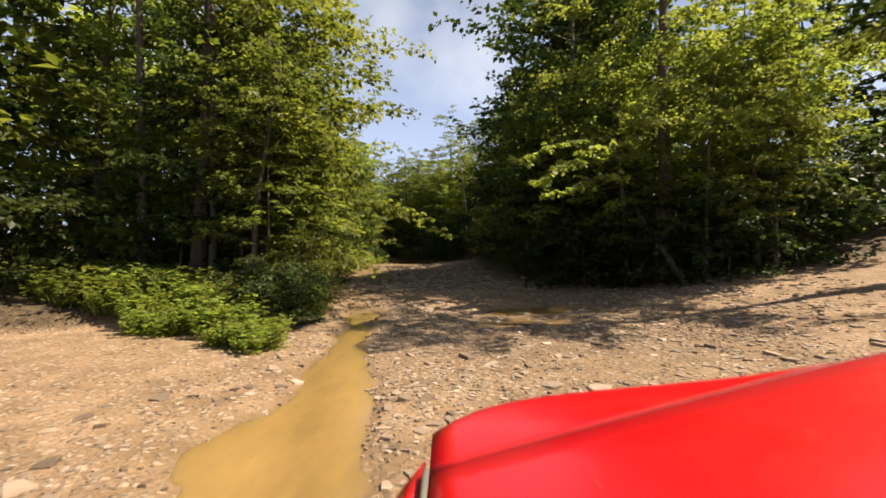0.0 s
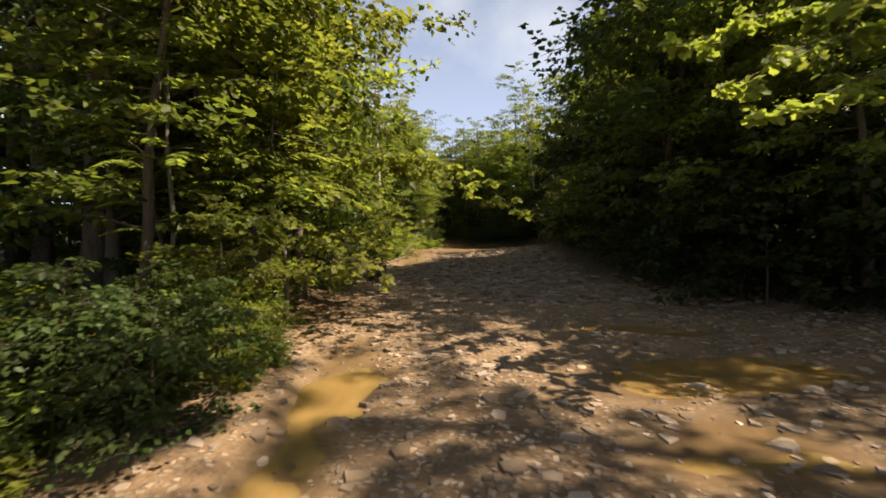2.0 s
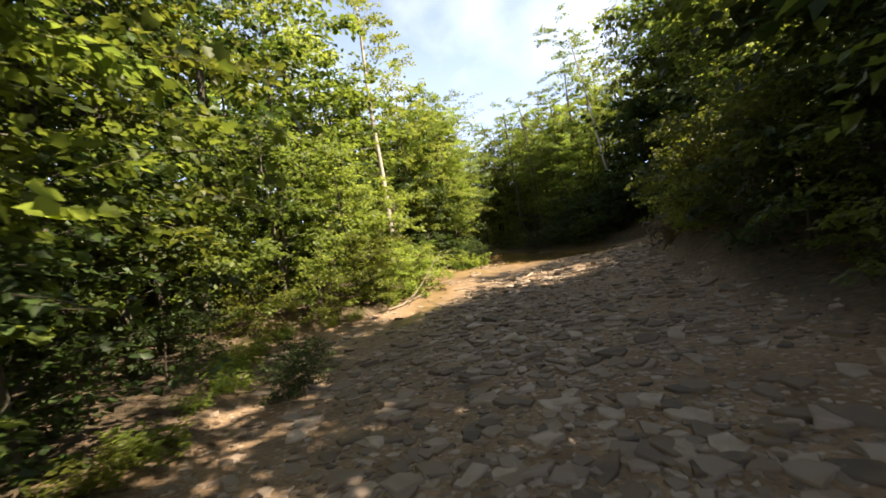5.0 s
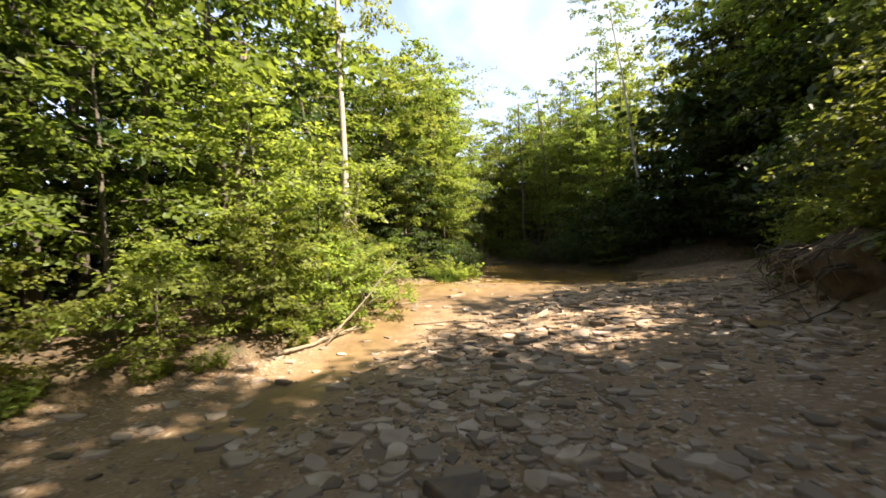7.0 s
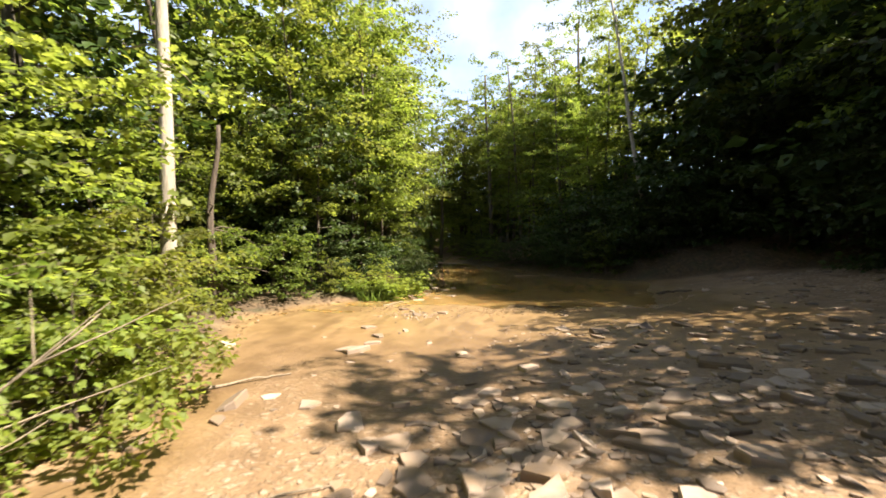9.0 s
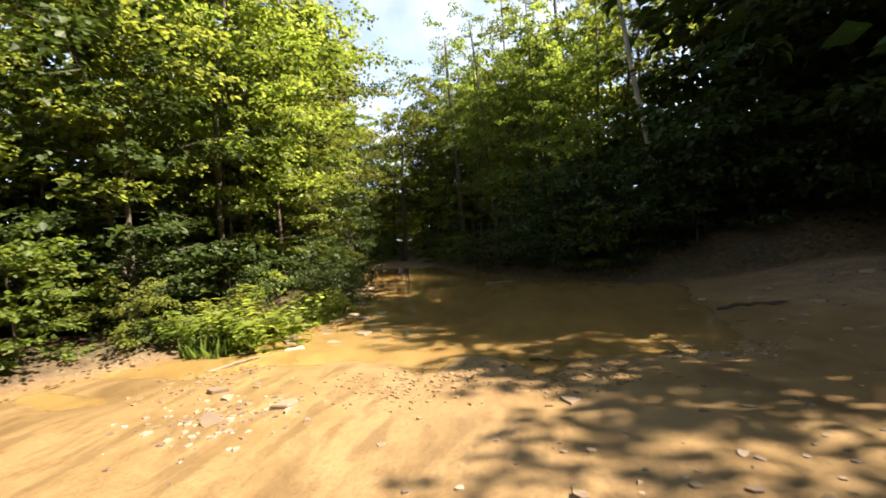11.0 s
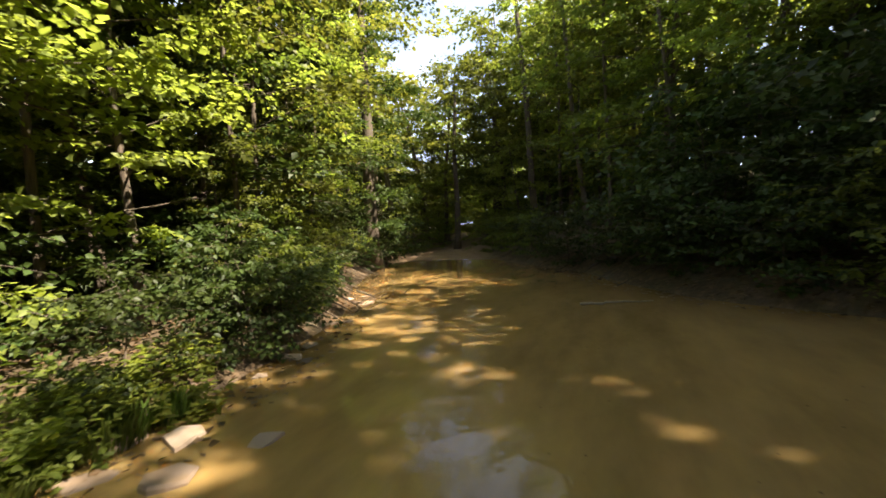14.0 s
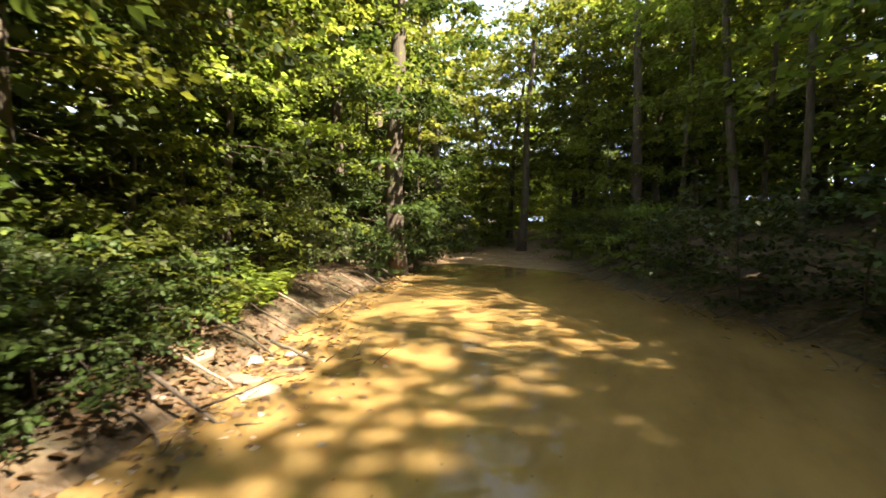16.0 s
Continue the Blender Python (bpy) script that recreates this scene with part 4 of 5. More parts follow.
def overhanging_bough(seed, start, end, sag, leaves=70, large=1.0):
    """A thin bough of lobed leaves that reaches out over the track from a thicket."""
    rng = np.random.RandomState(seed)
    root = new("overhanging_bough")
    wood = Tubes()
    p, d, up, size = [], [], [], []
    u = np.linspace(0, 1, 12)[:, None]
    line = np.array(start) * (1 - u) + np.array(end) * u + np.array([0, 0, sag]) * np.sin(u * 3.0) + rng.normal(0, 0.03, (12, 3))
    wood.add(line, np.linspace(0.014, 0.004, 12), 5)
    shoots = max(14, leaves // 7)
    for i in range(shoots):
        q = 0.2 + 0.8 * i / (shoots - 1)
        c = np.array([np.interp(q, u[:, 0], line[:, k]) for k in range(3)])
        a = rng.uniform(0, 6.28)
        w = np.array([math.cos(a), math.sin(a), rng.uniform(-0.8, 0.4)]) * rng.uniform(0.12, 0.42)
        s = np.linspace(0, 1, 3)[:, None]
        wood.add(c + w * s, (0.004, 0.003, 0.002), 3)
        for _ in range(leaves // shoots):
            p.append(c + w * rng.uniform(0.3, 1.1) + rng.normal(0, 0.015, 3))
            b = rng.uniform(0, 6.28)
            d.append([math.cos(b), math.sin(b), rng.uniform(-0.9, 0.0)])
            up.append(np.array([0, 0, 1]) + rng.normal(0, 0.4, 3))
            size.append(rng.uniform(0.10, 0.17) * large)
    part("branch", wood.mesh("branch", BARK_GREY), None, root)
    part("foliage", leaf_mesh("foliage", np.array(p), np.array(d), np.array(up), np.array(size), LEAF_LIGHT, lobed=True), None, root)
    return tagged(root, "thin bough of lobed leaves hanging over the track", "branch")


overhanging_bough(77, (-3.8, 16.0, 1.6), (-1.7, 15.0, 1.9), 0.25, 112)
overhanging_bough(78, (-4.3, 14.9, 2.6), (0.26, 13.15, 1.97), 0.98, 280, 1.0)
overhanging_bough(92, (-4.3, 15.2, 2.9), (-0.9, 13.9, 2.6), 0.5, 182, 1.0)
overhanging_bough(79, (-3.6, 13.6, 1.1), (-1.8, 12.4, 1.0), 0.3, 98)
overhanging_bough(82, (-5.0, 13.4, 1.3), (-2.9, 12.9, 1.5), 0.3, 126)
overhanging_bough(83, (-5.2, 14.6, 2.0), (-2.8, 14.2, 2.0), 0.3, 126)
overhanging_bough(84, (-5.0, 15.6, 1.3), (-3.2, 15.4, 1.2), 0.3, 112)
overhanging_bough(85, (-4.9, 13.0, 2.2), (-3.0, 12.2, 2.4), 0.2, 140)
overhanging_bough(86, (-4.8, 12.6, 0.9), (-3.5, 12.4, 1.3), 0.2, 126)
overhanging_bough(87, (-4.6, 12.2, 1.7), (-3.3, 11.6, 1.9), 0.2, 126)
overhanging_bough(88, (6.0, 13.2, 4.6), (2.4, 11.5, 3.4), 0.3, 224, 1.15)
overhanging_bough(89, (6.0, 12.8, 3.8), (2.9, 11.3, 3.0), 0.3, 196, 1.15)
overhanging_bough(90, (5.8, 13.6, 5.2), (2.0, 12.2, 4.1), 0.3, 224, 1.15)
overhanging_bough(91, (6.4, 12.6, 4.8), (3.4, 10.4, 3.8), 0.3, 196, 1.15)
overhanging_bough(80, (4.8, 16.6, 3.2), (3.0, 15.3, 2.9), 0.15, 140, 0.9)


def sumac_thing(seed):
    """A small tree with long fronds of paired leaflets."""
    rng = np.random.RandomState(seed)
    root = new("sumac_tree")
    wood = Tubes()
    p, d, up, size = [], [], [], []
    stem = np.array([(0.12 * math.sin(i), 0.1 * math.cos(i * 1.3), i * 0.62 - 0.1) for i in range(8)])
    wood.add(stem, np.linspace(0.05, 0.015, 8), 6)
    for i in range(46):
        c = np.array([np.interp(rng.uniform(2.5, 7), range(8), stem[:, k]) for k in range(3)])
        a = i * 2.4
        w = np.array([math.cos(a), math.sin(a), 0])
        side = np.array([-w[1], w[0], 0])
        c = c + w * rng.uniform(0.1, 0.7)
        long = rng.uniform(0.55, 0.85)
        s = np.linspace(0, 1, 6)[:, None]
        line = c + w * long * s + np.array([0, 0, 0.45]) * long * (s - 1.15 * s**2)
        wood.add(line, np.linspace(0.006, 0.002, 6), 3)
        for j in range(12):
            q = 0.15 + 0.85 * j / 11
            base = np.array([np.interp(q, s[:, 0], line[:, k]) for k in range(3)])
            for k in (-1, 1):
                p.append(base)
                d.append(side * k + w * 0.45 + np.array([0, 0, -0.2]))
                up.append(np.array([0, 0, 1]) + rng.normal(0, 0.12, 3))
                size.append(0.15 * (1 - 0.45 * abs(q - 0.45)))
    part("trunk", wood.mesh("trunk", BARK_GREY), None, root)
    part("crown", leaf_mesh("crown", np.array(p), np.array(d), np.array(up), np.array(size), LEAF_LIGHT, 0.16), None, root)
    return tagged(root, "small tree with feathery fronds of paired leaflets", "tree")


SUMAC = Kinds([lambda: sumac_thing(3)])
for x, y, sc in ((-4.6, 11.2, 0.9), (-6.0, 12.4, 1.1), (-3.9, 12.8, 1.1), (-8.2, 13.4, 1.0)):
    SUMAC.put(x, y, sc)


# ---- low plants ----
def herb_thing(seed, kind):
    rng = np.random.RandomState(seed)
    p, d, up, size = [], [], [], []
    stems = 34 if kind != "grass" else 320
    for i in range(stems):
        a, r = rng.uniform(0, 6.28), 0.55 * math.sqrt(rng.uniform(0, 1))
        foot = np.array([r * math.cos(a), r * math.sin(a), -0.03])
        tall = rng.uniform(0.35, 0.85) if kind != "grass" else rng.uniform(0.2, 0.5)
        bend = np.array([math.cos(a + rng.uniform(-1, 1)), math.sin(a + rng.uniform(-1, 1)), 0]) * tall * rng.uniform(0.15, 0.5)
        if kind == "grass":
            p.append(foot)
            d.append(bend + np.array([0, 0, tall]))
            up.append(rng.normal(0, 1, 3))
            size.append(tall)
            continue
        s = np.linspace(0, 1, 4)[:, None]
        pts = foot + np.array([0, 0, tall]) * s + bend * s**2
        for k in range(3):
            p.append(pts[k])
            d.append(pts[k + 1] - pts[k])
            up.append([math.cos(a), math.sin(a), 0.1])
            size.append(tall * 0.05)
        for j in range(15):
            q = rng.uniform(0.15, 1.0)
            b = rng.uniform(0, 6.28)
            p.append([np.interp(q, s[:, 0], pts[:, k]) for k in range(3)])
            d.append([math.cos(b), math.sin(b), rng.uniform(-0.2, 0.5)])
            up.append([0, 0, 1] + rng.normal(0, 0.3, 3))
            size.append(rng.uniform(0.09, 0.18))
    mesh = leaf_mesh("foliage", np.array(p, float), np.array(d, float), np.array(up, float), np.array(size), LEAF_LIGHT if kind == "light" else GRASS, 0.022 if kind == "grass" else 0.28)
    if kind == "grass":
        return tagged(new("grass_tuft", mesh), "tuft of green grass on the bank", "grass", kind="stuff")
    return tagged(new("weed_clump", mesh), "clump of bright green weeds beside the track", "weeds", kind="stuff")


HERBS = Kinds([lambda: herb_thing(1, "light"), lambda: herb_thing(2, "weed"), lambda: herb_thing(3, "light"), lambda: herb_thing(4, "grass"), lambda: herb_thing(5, "grass")])
for i in range(74):
    x = random.uniform(-10.5, -3.9)
    HERBS.put(x, 7.25 + 0.40 * (-2.6 - x) + random.uniform(0.0, 1.9), random.uniform(0.7, 1.2), which=random.choice((0, 1, 2, 2, 3)))
for i in range(26):
    x = random.uniform(-7.5, -2.9)
    HERBS.put(x, 6.8 - 0.42 * (x + 3.1) + random.uniform(0.1, 1.0), random.uniform(0.5, 0.8), which=random.choice((0, 1, 2, 2)))
for i in range(16):
    y = random.uniform(42.4, 46.0)
    HERBS.put(float(left_edge(np.array([y]))[0]) - random.uniform(0.1, 0.9), y, random.uniform(0.4, 0.7), which=random.choice((0, 1, 3, 4, 4)))
for x, y in along(np.arange(10, 36, 0.9), -1, 0.15):
    HERBS.put(x, y, random.uniform(0.4, 0.8), which=random.choice((0, 1, 2)))
for x, y in along(np.arange(42.8, 46.5, 0.6), -1, 0.5):
    HERBS.put(x, y, random.uniform(0.5, 0.8), which=random.choice((0, 1, 2)))
for x, y in along(np.arange(9, 15, 0.8), 1, 0.8):
    HERBS.put(x, y, random.uniform(0.5, 0.9), which=random.choice((3, 4)))
for x, y in ((13.2, 14.6), (15.0, 13.6), (17.5, 12.6), (20, 11.5), (12.0, 15.6)):
    SHRUBS.put(x, y, random.uniform(0.7, 0.9), which=1)
for x, y, sc in ((-9.9, 52.6, 0.9), (-10.4, 53.3, 1.0), (-9.3, 51.9, 0.6), (-10.8, 52.4, 0.8)):
    HERBS.put(x, y, sc, which=0)
for x, y, sc in ((-7.3, 47.4, 0.5), (-7.6, 48.5, 0.5), (-9.0, 51.0, 0.5), (-8.8, 48.6, 0.7), (-9.2, 50.0, 0.7), (-11.2, 54.2, 0.8)):
    SHRUBS.put(x, y, sc, which=random.choice((0, 3)))
for x, y, sc in ((-13.4, 63.2, 0.9), (-13.0, 66.2, 0.9), (-8.0, 64.6, 0.7), (-12.2, 68.4, 0.7), (-8.6, 67.6, 0.7)):
    SHRUBS.put(x, y, sc, which=random.choice((0, 2)))
for x, y, sc in ((-12.6, 57.0, 0.9), (-11.6, 59.9, 1.0), (-12.4, 60.8, 1.1)):
    SHRUBS.put(x, y, sc, which=3)
SLENDER.put(-13.2, 59.4, 1.0, which=2)
for x, y, sc, w in ((-9.0, 47.4, 0.85, 1), (-9.6, 50.4, 0.9, 0), (-10.8, 53.2, 0.9, 1), (-12.2, 55.6, 0.95, 0)):
    SLENDER.put(x, y, sc, which=w)
for x, y, sc in ((-8.3, 50.3, 0.4), (-8.0, 49.4, 0.35), (-8.7, 50.9, 0.4)):
    SHRUBS.put(x, y, sc, which=3)
HERBS.put(-8.9, 50.5, 0.6, which=1)
SHRUBS.put(-7.7, 49.0, 0.35, which=3)
HERBS.put(-6.7, 42.9, 1.3, which=0)
HERBS.put(-7.4, 42.5, 1.0, which=4)
HERBS.put(-8.0, 43.4, 1.1, which=2)


for x, y, sc, turn in ((-3.1, 9.2, 0.55, 20), (-3.5, 8.8, 0.5, 140), (-4.0, 9.4, 0.6, 260)):
    SHRUBS.put(x, y, sc, turn, which=3)


# ---- driftwood, roots and sticks ----
def branch_thing(name, label, pts, girth, material, forks=3, seed=1):
    """A fallen branch along the points, with forks; heights count from the ground."""
    rng = np.random.RandomState(seed)
    wood = Tubes()
    raw = np.array([(x, y, height(x, y) + z) for x, y, z in pts])
    t = np.linspace(0, 1, len(raw))
    u = np.linspace(0, 1, 12)
    line = np.stack([np.interp(u, t, raw[:, k]) for k in range(3)], 1) + rng.normal(0, girth * 0.35, (12, 3))
    wood.add(line, girth * (1 - 0.7 * u), 8)
    span = np.linalg.norm(raw[-1] - raw[0])
    for i in range(forks):
        q = rng.uniform(0.3, 0.9)
        p = np.array([np.interp(q, u, line[:, k]) for k in range(3)])
        w = (raw[-1] - raw[0]) / span + rng.normal(0, 0.55, 3)
        w[2] = abs(w[2]) * 0.8
        s = np.linspace(0, 1, 5)[:, None]
        r = span * rng.uniform(0.15, 0.4)
        wood.add(p + w * r * s + rng.normal(0, girth * 0.4, (5, 3)) * s, np.linspace(girth * 0.5, girth * 0.1, 5), 5)
    return tagged(new(name, wood.mesh(name, material)), label, "branch")


branch_thing("dead_branch", "bare forked dead branch leaning out of a shrub", ((-6.4, 30.2, 0.03), (-6.0, 31.2, 0.75), (-5.6, 32.1, 1.5)), 0.022, WOOD_DEAD, 6, 3)
branch_thing("dead_branch", "bare dead branch caught in bank shrubs", ((-6.6, 30.5, 0.03), (-6.3, 31.3, 0.4), (-6.0, 32.2, 0.7)), 0.015, WOOD_DEAD, 5, 4)
branch_thing("driftwood_log", "pale driftwood log lying at the bank", ((-6.9, 29.4, 0.05), (-6.5, 30.4, 0.08), (-6.3, 31.3, 0.1)), 0.042, WOOD_DEAD, 1, 5)
branch_thing("stick", "thin crooked stick on wet mud", ((-5.2, 32.0, 0.02), (-4.6, 32.3, 0.03), (-4.0, 32.6, 0.02)), 0.022, WOOD_DEAD, 1, 6)
branch_thing("stick", "thin stick beside the shrubs on wet mud", ((-6.6, 34.0, 0.02), (-6.2, 34.5, 0.03), (-5.8, 35.0, 0.02)), 0.025, WOOD_DEAD, 0, 7)
branch_thing("driftwood_log", "pale log on the far bank of the pool", ((-9.2, 73.5, 0.2), (-8.6, 74.3, 0.5), (-7.6, 75.2, 0.8)), 0.16, BARK_PALE, 1, 8)
branch_thing("stick", "dark wet stick lying in shallow water", ((1.4, 44.6, 0.03), (1.9, 44.4, 0.05), (2.3, 44.1, 0.03)), 0.04, BARK, 1, 9)
branch_thing("stick", "short dark stick in the shallows", ((-2.1, 41.6, 0.05), (-1.9, 41.5, 0.06), (-1.7, 41.4, 0.05)), 0.022, BARK, 0, 10)
branch_thing("stick", "pale stick floating on the pool", ((-3.4, 51.0, 0.2), (-2.9, 51.1, 0.2), (-2.2, 51.3, 0.2)), 0.025, WOOD_DEAD, 0, 11)
branch_thing("stick", "bleached stick at the grassy edge", ((-6.7, 41.3, 0.02), (-6.4, 41.8, 0.06), (-6.1, 42.4, 0.03)), 0.025, WOOD_DEAD, 0, 12)
for n, (x, y) in enumerate(((2.1, 31.4), (2.4, 32.4), (1.9, 30.0), (-3.9, 57.2), (-5.0, 58.8), (-2.8, 55.6), (-10.6, 57.6), (-10.2, 56.4), (-7.6, 50.6), (-7.9, 52.0))):
    inward = -1 if x > -6 and n < 6 else 1
    branch_thing("exposed_root", "exposed brown root hanging from the eroded bank", ((x - inward * 0.5, y, 0.25), (x, y + 0.2, 0.12), (x + inward * 0.45, y + 0.45, 0.02)), 0.022, BARK, 3, 60 + n)


for n, y in enumerate(np.arange(48.6, 57, 0.8)):
    x = float(left_edge(np.array([y]))[0])
    branch_thing("exposed_root", "exposed brown root over the leaf-strewn bank", ((x - 0.7, y, 0.12), (x - 0.2, y + 0.3, 0.08), (x + 0.15, y + 0.15, 0.03)), 0.016, WOOD_DEAD if n % 3 == 0 else BARK, 2, 80 + n)
for n, y in enumerate(np.arange(53.5, 63, 1.1)):
    x = float(right_edge(np.array([y]))[0])
    branch_thing("exposed_root", "exposed brown root hanging over the water's edge", ((x + 0.8, y, 0.15), (x + 0.1, y - 0.3, 0.12), (x - 0.4, y - 0.1, 0.05)), 0.022, BARK, 4, 100 + n)


def earth_material():
    k = Nodes("bare_earth")
    clod, fine = k.noise(5.0, 5.0, 0.65), k.noise(38.0, 5.0, 0.7)
    col = k.ramp(clod, [(0.3, (0.045, 0.028, 0.017)), (0.55, (0.105, 0.066, 0.040)), (0.8, (0.185, 0.122, 0.076))])
    col = k.mix(k.ramp(fine, [(0.45, 0.0), (0.7, 0.5)]), col, (0.06, 0.04, 0.025))
    k.link(col, k.bsdf.inputs["Base Color"])
    k.bsdf.inputs["Roughness"].default_value = 0.92
    k.bump(k.math("ADD", clod, k.math("MULTIPLY", fine, 0.4)), 0.9, 0.05)
    return k.m


EARTH = earth_material()


def root_wad(x, y, wide, deep, tall, seed, toward=-1):
    """A torn clod of bank earth that overhangs the track, with roots hanging out of it."""
    rng = np.random.RandomState(seed)
    root = new("root_wad")
    z0 = height(x, y)
    bm = bmesh.new()
    bmesh.ops.create_icosphere(bm, subdivisions=4, radius=1.0)
    for v in bm.verts:
        c = v.co.copy()
        lump = 1 + 0.22 * noise.noise(c * 1.7 + Vector((seed, 0, 0))) + 0.12 * noise.noise(c * 4.3 + Vector((0, seed, 0))) + 0.05 * noise.noise(c * 11)
        under = 0.72 if c.z < -0.1 and c.x * toward > 0 else 1.0
        v.co = Vector((c.x * deep * lump * under, c.y * wide * lump, (c.z * 0.55 + 0.35) * tall * lump))
    for f in bm.faces:
        f.smooth = True
    root.location = (x, y, z0 - 0.15)
    part("soil", bm, EARTH, root)
    for i in range(15):
        wood = Tubes()
        u = rng.uniform(-0.85, 0.85)
        q = np.linspace(0, 1, 8)[:, None]
        start = np.array([toward * deep * rng.uniform(0.55, 0.85), u * wide, tall * rng.uniform(0.35, 0.85)])
        hang = np.array([toward * rng.uniform(0.12, 0.45), rng.uniform(-0.35, 0.35), -tall * rng.uniform(0.3, 0.75)])
        sway = np.array([toward * 0.22, rng.uniform(-0.15, 0.15), 0.12])
        line = start + hang * q + sway * np.sin(q * 3.1) + rng.normal(0, 0.018, (8, 3))
        wood.add(line, np.linspace(rng.uniform(0.012, 0.032), 0.004, 8), 6)
        part("root", wood.mesh("root", WOOD_DEAD if i % 3 == 0 else BARK), None, root)
    return tagged(root, "torn clod of brown bank earth with hanging roots", "root wad")


root_wad(2.35, 30.6, 1.0, 0.55, 1.0, 3)
root_wad(2.75, 32.9, 1.1, 0.5, 0.85, 7)
for x, y, sc in ((2.9, 30.2, 0.42), (3.1, 31.6, 0.45), (2.7, 33.4, 0.4), (2.5, 29.0, 0.4)):
    SHRUBS.put(x, y, sc, which=1)


# ---- red vehicle ----
def build_vehicle():
    car = new("off_road_vehicle")
    mid_x, half = 1.255, 1.055

    def crease(x):
        u = min(1.0, abs(x - mid_x) / half)
        return 0.659 - 0.2 * u**1.08, 1.431 - 0.179 * u**1.08

    def panel(rows, thick=0.012):
        """A sheet through rows of points, given thickness."""
        bm = bmesh.new()
        grid = [[bm.verts.new(p) for p in row] for row in rows]
        for a, b in zip(grid, grid[1:]):
            for i in range(len(a) - 1):
                bm.faces.new((a[i], a[i + 1], b[i + 1], b[i]))
        bmesh.ops.recalc_face_normals(bm, faces=bm.faces)
        bmesh.ops.solidify(bm, geom=bm.faces[:], thickness=thick)
        for f in bm.faces:
            f.smooth = True
        return bm

    xs = [0.2 + 2.11 * i / 40 for i in range(41)]
    rows = []
    for j in range(15):
        k = j / 14
        row = []
        for x in xs:
            y, z = crease(x)
            u = (x - mid_x) / half
            row.append((x, y - 0.001 - (y + 0.5) * k, z - 0.002 + 0.02 * math.sin(math.pi * k) * (1 - u * u) + 0.03 * k))
        rows.append(row)
    part("hood", panel(rows), RED, car)
    rows = []
    for j in range(9):
        k = j / 8
        row = []
        for x in xs:
            y, z = crease(x)
            u = abs(x - mid_x) / half
            nose_y = 0.80 - 0.18 * u**9
            nose_z = 1.256 + 0.10 * (1 - u)
            row.append((x, y + 0.002 + (nose_y - y) * k, z - 0.005 + (nose_z - z) * k + 0.006 * math.sin(math.pi * k)))
        rows.append(row)
    rows += [[(x, y + 0.03 * math.sin(d * 2), 1.22 - d) for (x, y, z) in rows[-1]] for d in (0.08, 0.2, 0.4, 0.55)]
    part("front_panel", panel(rows), RED, car)
    for s in (-1, 1):
        rows = []
        for j in range(12):
            k = j / 11
            y = 0.46 - 0.96 * k
            edge = mid_x + s * (half + 0.012)
            _, z = crease(edge)
            fall = [(0.0, 0.0), (0.03, -0.008), (0.07, -0.03), (0.10, -0.08), (0.115, -0.2), (0.12, -0.45)]
            rows.append([(edge + s * dx, y + (0.05 - dx * 2.2) * (1 - k) ** 3, z - 0.008 + dz + 0.03 * k) for dx, dz in fall])
        part("fender", panel(rows), RED, car)
        strip = Tubes()
        edge = mid_x + s * (half + 0.006)
        _, z = crease(edge)
        strip.add([(edge, 0.45 - 0.95 * i / 8, z + 0.004 + 0.03 * i / 8) for i in range(9)], [0.006] * 9, 6)
        part("edge_strip", strip.mesh("edge_strip", GREY_METAL), None, car, "grey metal edge strip")
    bead = Tubes()
    bead.add([(x, crease(x)[0] + 0.001, crease(x)[1] - 0.001) for x in xs], [0.0018] * len(xs), 6)
    part("hood_seam", bead.mesh("hood_seam", SEAM), None, car)

    def block(x0, x1, y0, y1, z0, z1, bevel):
        bm = bmesh.new()
        bmesh.ops.create_cube(bm, size=1.0, matrix=Matrix.Translation(((x0 + x1) / 2, (y0 + y1) / 2, (z0 + z1) / 2)) @ Matrix.Diagonal((x1 - x0, y1 - y0, z1 - z0, 1)))
        bmesh.ops.bevel(bm, geom=bm.edges[:], offset=bevel, segments=3, affect="EDGES")
        return bm

    part("body", block(0.2, 2.31, -4.0, -0.52, 0.55, 1.24, 0.06), RED, car)
    part("chassis", block(0.35, 2.16, -3.9, 0.6, 0.45, 0.62, 0.04), RUBBER, car)
    part("bumper", block(0.2, 2.31, 0.78, 0.95, 0.5, 0.7, 0.04), RUBBER, car, "black front bumper")
    cab = part("cab", block(0.36, 2.15, -2.3, -0.75, 1.2, 1.92, 0.14), RED, car)
    part("windscreen", block(0.48, 2.03, -0.765, -0.735, 1.36, 1.80, 0.012), GLASS_DARK, cab, "dark glass windscreen")
    for x in (0.352, 2.142):
        part("side_window", block(x, x + 0.016, -2.05, -1.0, 1.36, 1.80, 0.006), GLASS_DARK, cab, "dark glass side window")
    for x in (0.45, 2.06):
        bm = bmesh.new()
        bmesh.ops.create_uvsphere(bm, u_segments=18, v_segments=10, radius=0.1, matrix=Matrix.Translation((x, 0.77, 1.0)) @ Matrix.Diagonal((1, 0.4, 1, 1)))
        part("headlight", bm, LAMP_GLASS, car, "round clear headlight")
